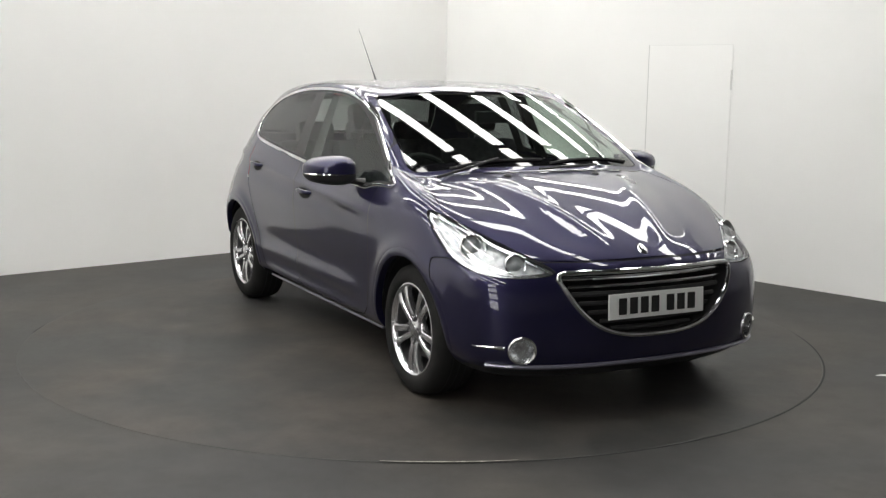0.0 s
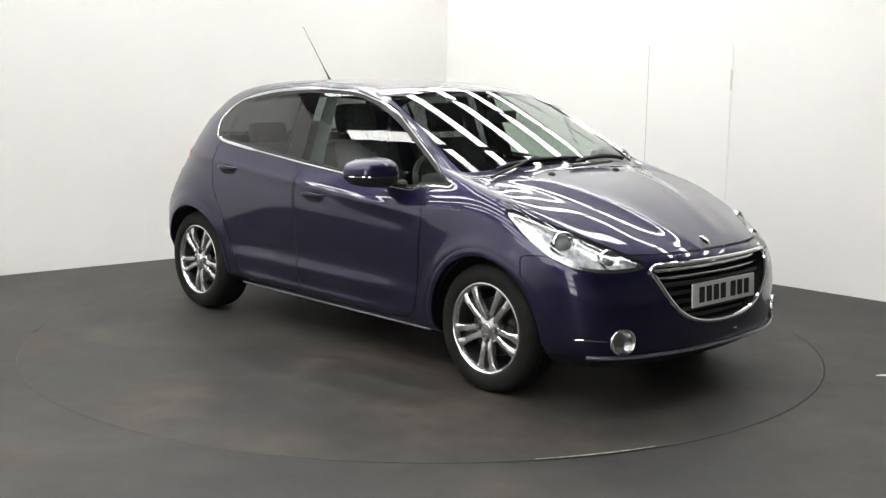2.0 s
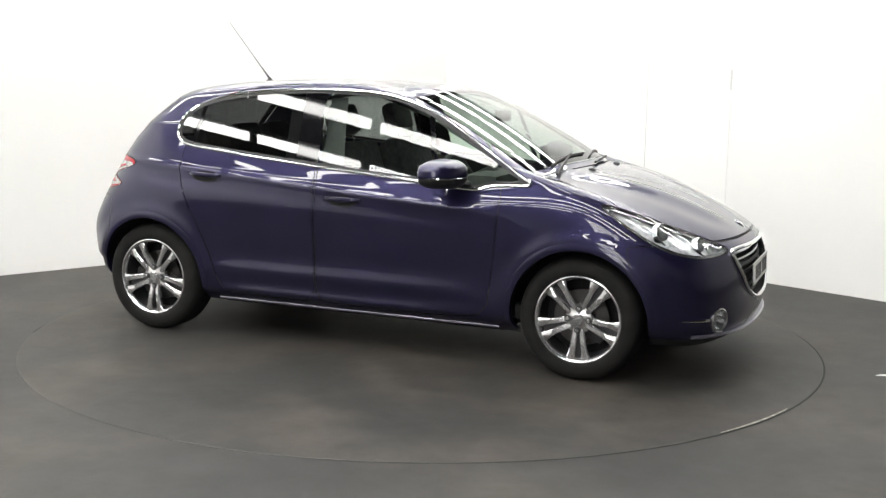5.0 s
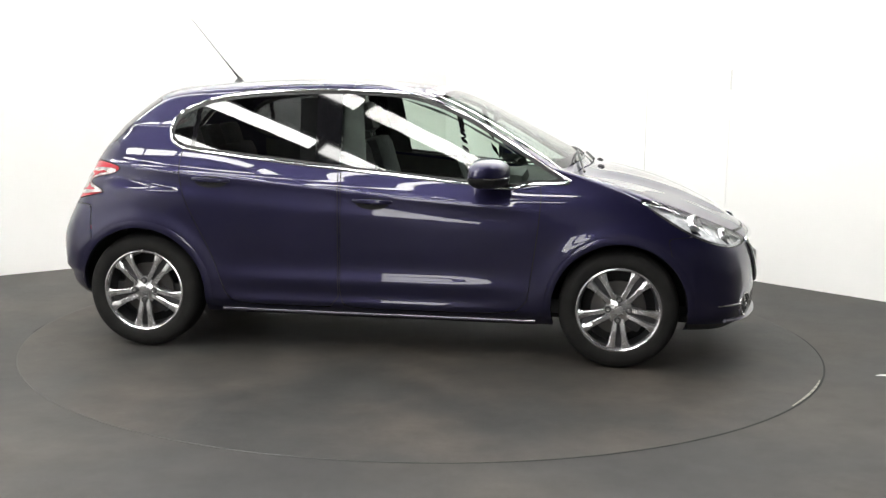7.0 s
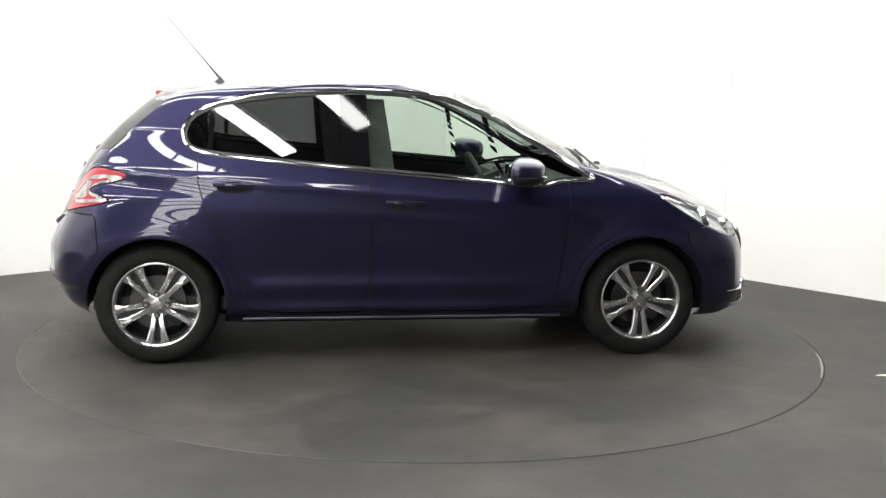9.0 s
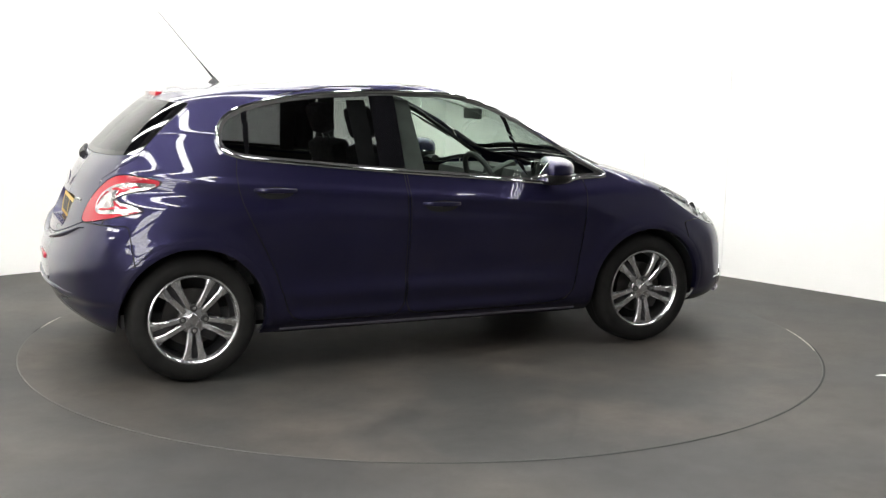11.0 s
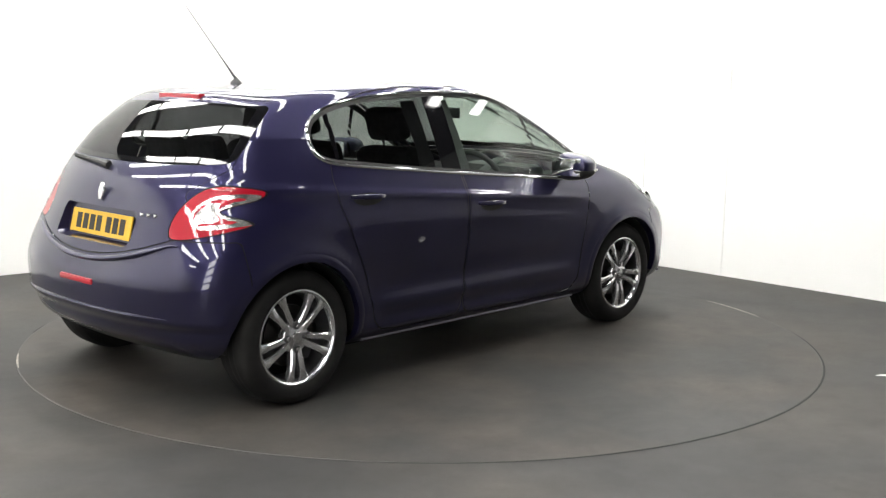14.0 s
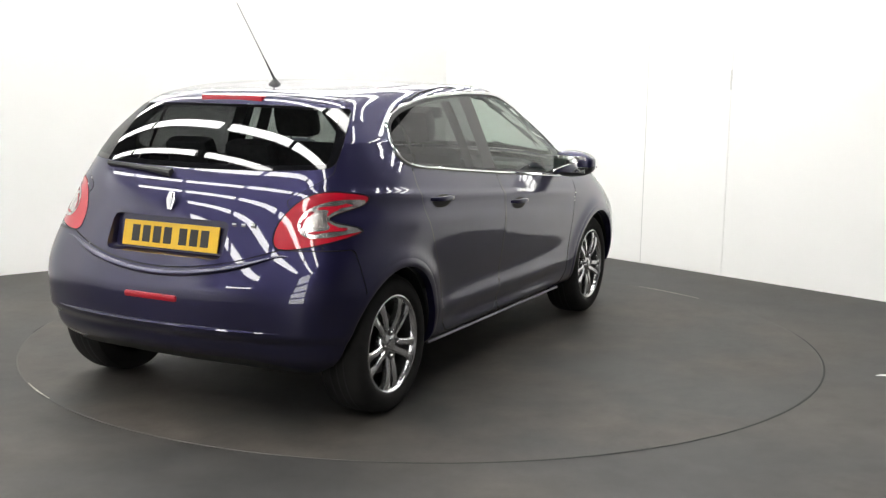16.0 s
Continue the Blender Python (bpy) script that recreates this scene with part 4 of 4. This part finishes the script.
bm = bmesh.new()
box(bm, x - .008, x + .02, -.14, .14, .532, .560, None, .01)
part("rear_fog_light", bm, LAMP_RED, rear_bumper, "narrow red rear fog light")

# antenna
bm = bmesh.new()
lathe(bm, [(.032, 0), (.030, .008), (.022, .016), (.012, .026), (.008, .034), (.001, .036)], 16, pose(-.985, 0, 1.424, 90))
antenna = part("antenna", bm, PLASTIC, car, "thin black roof antenna")
bm = bmesh.new()
tube(bm, [(-.985 - .29 * f, 0, 1.45 + .345 * f) for f in (0, .1, .2, .35, .6, 1)], [.007, .005, .0036, .0022, .0017, .0013], 8)
part("whip", bm, PLASTIC, antenna)

# handles
for s in (1, -1):
    for x, z, d in ((-.01, .838, "f"), (-.875, .925, "r")):
        door = doors[d + ("left" if s > 0 else "right")]
        y = side_y(x, z)
        bm = bmesh.new()
        sec = []
        for k in range(13):
            f = k / 12 * 2 - 1
            out = .030 * (1 - abs(f) ** 3.5) + .001
            xx = x + .105 * f
            yy = side_y(xx, z) + out
            h = .013 * (1 - .35 * f * f)
            sec.append([bm.verts.new((xx, s * (yy + dy), z + .012 * f * -.2 + dz)) for dy, dz in ((.004, 0), (.001, h * .8), (-.008, h), (-.015, h * .5), (-.015, -h * .5), (-.008, -h), (.001, -h * .8))])
        for a, b in zip(sec, sec[1:]):
            for i in range(7):
                bm.faces.new((a[i], a[(i + 1) % 7], b[(i + 1) % 7], b[i]))
        bm.faces.new(sec[0])
        bm.faces.new(sec[-1])
        handle = part("door_handle", bm, PAINT, door)
        bm = bmesh.new()
        ring = []
        for k in range(20):
            a = 2 * math.pi * k / 20
            xx, zz = x + .088 * math.cos(a), z - .012 + .030 * math.sin(a)
            ring.append(bm.verts.new((xx, s * (side_y(xx, zz) + .0015), zz)))
        bm.faces.new(ring)
        part("handle_recess", bm, SEAM, door)

# door mirrors
for s in (1, -1):
    door = doors["f" + ("left" if s > 0 else "right")]
    bm = bmesh.new()
    bmesh.ops.create_uvsphere(bm, u_segments=28, v_segments=18, radius=1.0)
    for v in bm.verts:
        x, y, z = v.co
        pw = lambda q, e: math.copysign(abs(q) ** e, q)
        x, y, z = pw(x, .8), pw(y, .75), pw(z, .7)
        x = x * (.10 if x > 0 else .045)
        v.co = (.562 + x * 1.28 - .03 * (y - 0.2), s * (.962 + .125 * y), 1.003 + .074 * z * (1 - .15 * y))
    low = bm.copy()
    bmesh.ops.bisect_plane(bm, geom=bm.verts[:] + bm.edges[:] + bm.faces[:], plane_co=(0, 0, .990), plane_no=(0, 0, 1), clear_inner=True)
    bmesh.ops.bisect_plane(low, geom=low.verts[:] + low.edges[:] + low.faces[:], plane_co=(0, 0, .987), plane_no=(0, 0, 1), clear_outer=True)
    shell = part("door_mirror", bm, PAINT, car, "body-coloured door mirror with black base")
    part("mirror_base", low, PLASTIC, shell)
    bm = bmesh.new()
    tube(bm, [(.66, s * .80, .945), (.64, s * .85, .95), (.60, s * .90, .958)], [.035, .028, .025], 10, False, .6)
    part("mirror_arm", bm, PLASTIC, shell)
    bm = bmesh.new()
    box(bm, .502, .508, s * .955 - .095, s * .955 + .095, .955, 1.05, None, .002)
    part("mirror_glass", bm, MIRROR, shell)
    bm = bmesh.new()
    tube(bm, [(.560 + .136 * math.cos(a), s * (.962 + .131 * math.sin(a)), .9885) for a in [radians(-80 + 16 * k) for k in range(11)]], .004, 6)
    part("mirror_strip", bm, CHROME, shell)

# washer nozzles on the bonnet
HOOD_PTS = (FV > 4.6) & (FV < 7.2) & (FU < 3.4)
for y in (.26, -.26):
    z = on_side(2, 1.16, abs(y), HOOD_PTS)
    bm = bmesh.new()
    lathe(bm, [(.020, -.004), (.019, .005), (.012, .011), (.001, .013)], 14, pose(1.16, y, z, 90, 10))
    part("washer_nozzle", bm, PLASTIC, car)

# wipers
SCREEN_PTS = (FV > 6.6) & (FV < 9.3) & (FU < 3.8)
top_z = lambda x, y: on_side(2, x, abs(y), SCREEN_PTS)
for y0, y1, x0, x1 in ((.05, .60, 1.06, .95), (-.50, .02, 1.01, 1.03)):
    bm = bmesh.new()
    tube(bm, [(x0 + (x1 - x0) * k / 8, y0 + (y1 - y0) * k / 8, top_z(x0 + (x1 - x0) * k / 8, y0 + (y1 - y0) * k / 8) + .008) for k in range(9)], .006, 6, False, 1.2)
    bm2 = bmesh.new()
    tube(bm2, [(x0 + .06, y0 - .1, top_z(x0 + .05, y0 - .1) + .012), (x0 + .02, (y0 + y1) / 2, top_z(x0, (y0 + y1) / 2) + .014)], .007, 6)
    w = part("front_wiper", bm, PLASTIC, car, "black wiper at the foot of the windscreen")
    part("wiper_arm", bm2, PLASTIC, w)
bm = bmesh.new()
tube(bm, [(tail_x(abs(y), z) - .014, y, z) for y, z in [(.06 + .42 * k / 8, 1.056 + .012 * k / 8) for k in range(9)]], .008, 6, False, 1.5)
w = part("rear_wiper", bm, PLASTIC, car, "short black rear wiper")
bm = bmesh.new()
tube(bm, [(tail_x(.06, 1.04) - .006, .06, 1.045), (tail_x(.15, 1.055) - .018, .15, 1.055), (tail_x(.3, 1.06) - .016, .30, 1.062)], [.018, .013, .008], 8)
part("wiper_arm", bm, PLASTIC, w)

# inside: lining, seats, dashboard, steering wheel
liner = emit(Region(sheet.p, sheet.n, sheet.u, sheet.v, [f for f in sheet.faces if all(sheet.v[i] > 8.6 for i in f)]), "headliner", HEADLINER, car, sink=.02)
for side, s in (("right", -1), ("left", 1)):
    for reg in (front_door, rear_door):
        emit(Region(reg.p, reg.n, reg.u, reg.v, [f for f in reg.faces if all(reg.v[i] > 2.0 for i in f)]), "door_lining", TRIM, car, side, sink=.05)
bm = bmesh.new()
box(bm, -1.6, 1.0, -.72, .72, .26, .34, None, .02)
part("cabin_floor", bm, TRIM, car)
bm = bmesh.new()
box(bm, .62, 1.05, -.70, .70, .62, .93, None, .06)
box(bm, .56, .76, -.62, -.12, .86, .985, None, .05)
part("dashboard", bm, TRIM, car, "dark grey dashboard")
bm = bmesh.new()
wm = Matrix.Translation((.46, -.36, .90)) @ Matrix.Rotation(radians(-25), 4, "Y")
ring = [wm @ Vector((0, .18 * math.cos(a), .17 * math.sin(a))) for a in [2 * math.pi * k / 28 for k in range(28)]]
tube(bm, ring, .016, 8, True, 1, Vector((1, .2, .3)))
box(bm, -.01, .03, -.17, .17, -.03, .02, wm, .008)
box(bm, .0, .22, -.04, .04, -.05, .03, wm, .02)
part("steering_wheel", bm, TRIM, car, "dark three-spoke steering wheel")


def seat(x, y, w, tall, name):
    bm = bmesh.new()
    box(bm, x - .05, x + .47, y - w, y + w, .42, .60, None, .06)
    lean = Matrix.Translation((x - .02, y, .55)) @ Matrix.Rotation(radians(-17), 4, "Y")
    box(bm, -.07, .07, -w, w, 0, tall, lean, .06)
    ob = part(name, bm, FABRIC, car, "dark grey fabric car seat")
    for e in ((0,) if w < .4 else (-.36, .0, .36)):
        bm = bmesh.new()
        up = .04 if w < .4 else -.05
        box(bm, -.05, .05, e - .13, e + .13, tall + up, tall + up + .18, lean, .045)
        rest = part("headrest", bm, FABRIC, ob)
        bm = bmesh.new()
        for k in (-.06, .06):
            tube(bm, [lean @ Vector((0, e + k, tall - .03)), lean @ Vector((0, e + k, tall + .08))], .007, 6)
        part("headrest_post", bm, SATIN, ob)


seat(-.05, -.36, .25, .58, "front_seat")
seat(-.05, .36, .25, .58, "front_seat")
seat(-.98, 0, .64, .52, "rear_seat")
bm = bmesh.new()
box(bm, .545, .57, -.11, .11, 1.235, 1.30, None, .01)
part("rear_view_mirror", bm, PLASTIC, car)


# ---- movement ----
OFFSET = Vector((-0.168, 0.2105, 0))
TURNS = [(0.0, -63.1), (2.0, -47.33), (4.0, -31.66), (6.5, -12.1), (9.0, 7.15), (11.5, 26.4), (13.5, 41.9), (16.0, 62.0)]


def turn_at(t):
    return float(np.interp(t, [a for a, _ in TURNS], [b for _, b in TURNS]))


def motions():
    rows_disc, rows_car = [], []
    for k in range(17):
        a = turn_at(float(k))
        p = Matrix.Rotation(radians(a), 3, "Z") @ OFFSET
        rows_disc.append((float(k), pose(0, 0, 0, 0, 0, a)))
        rows_car.append((float(k), pose(p.x, p.y, 0, 0, 0, a)))
    walk(turntable, rows_disc)
    walk(car, rows_car)


motions()
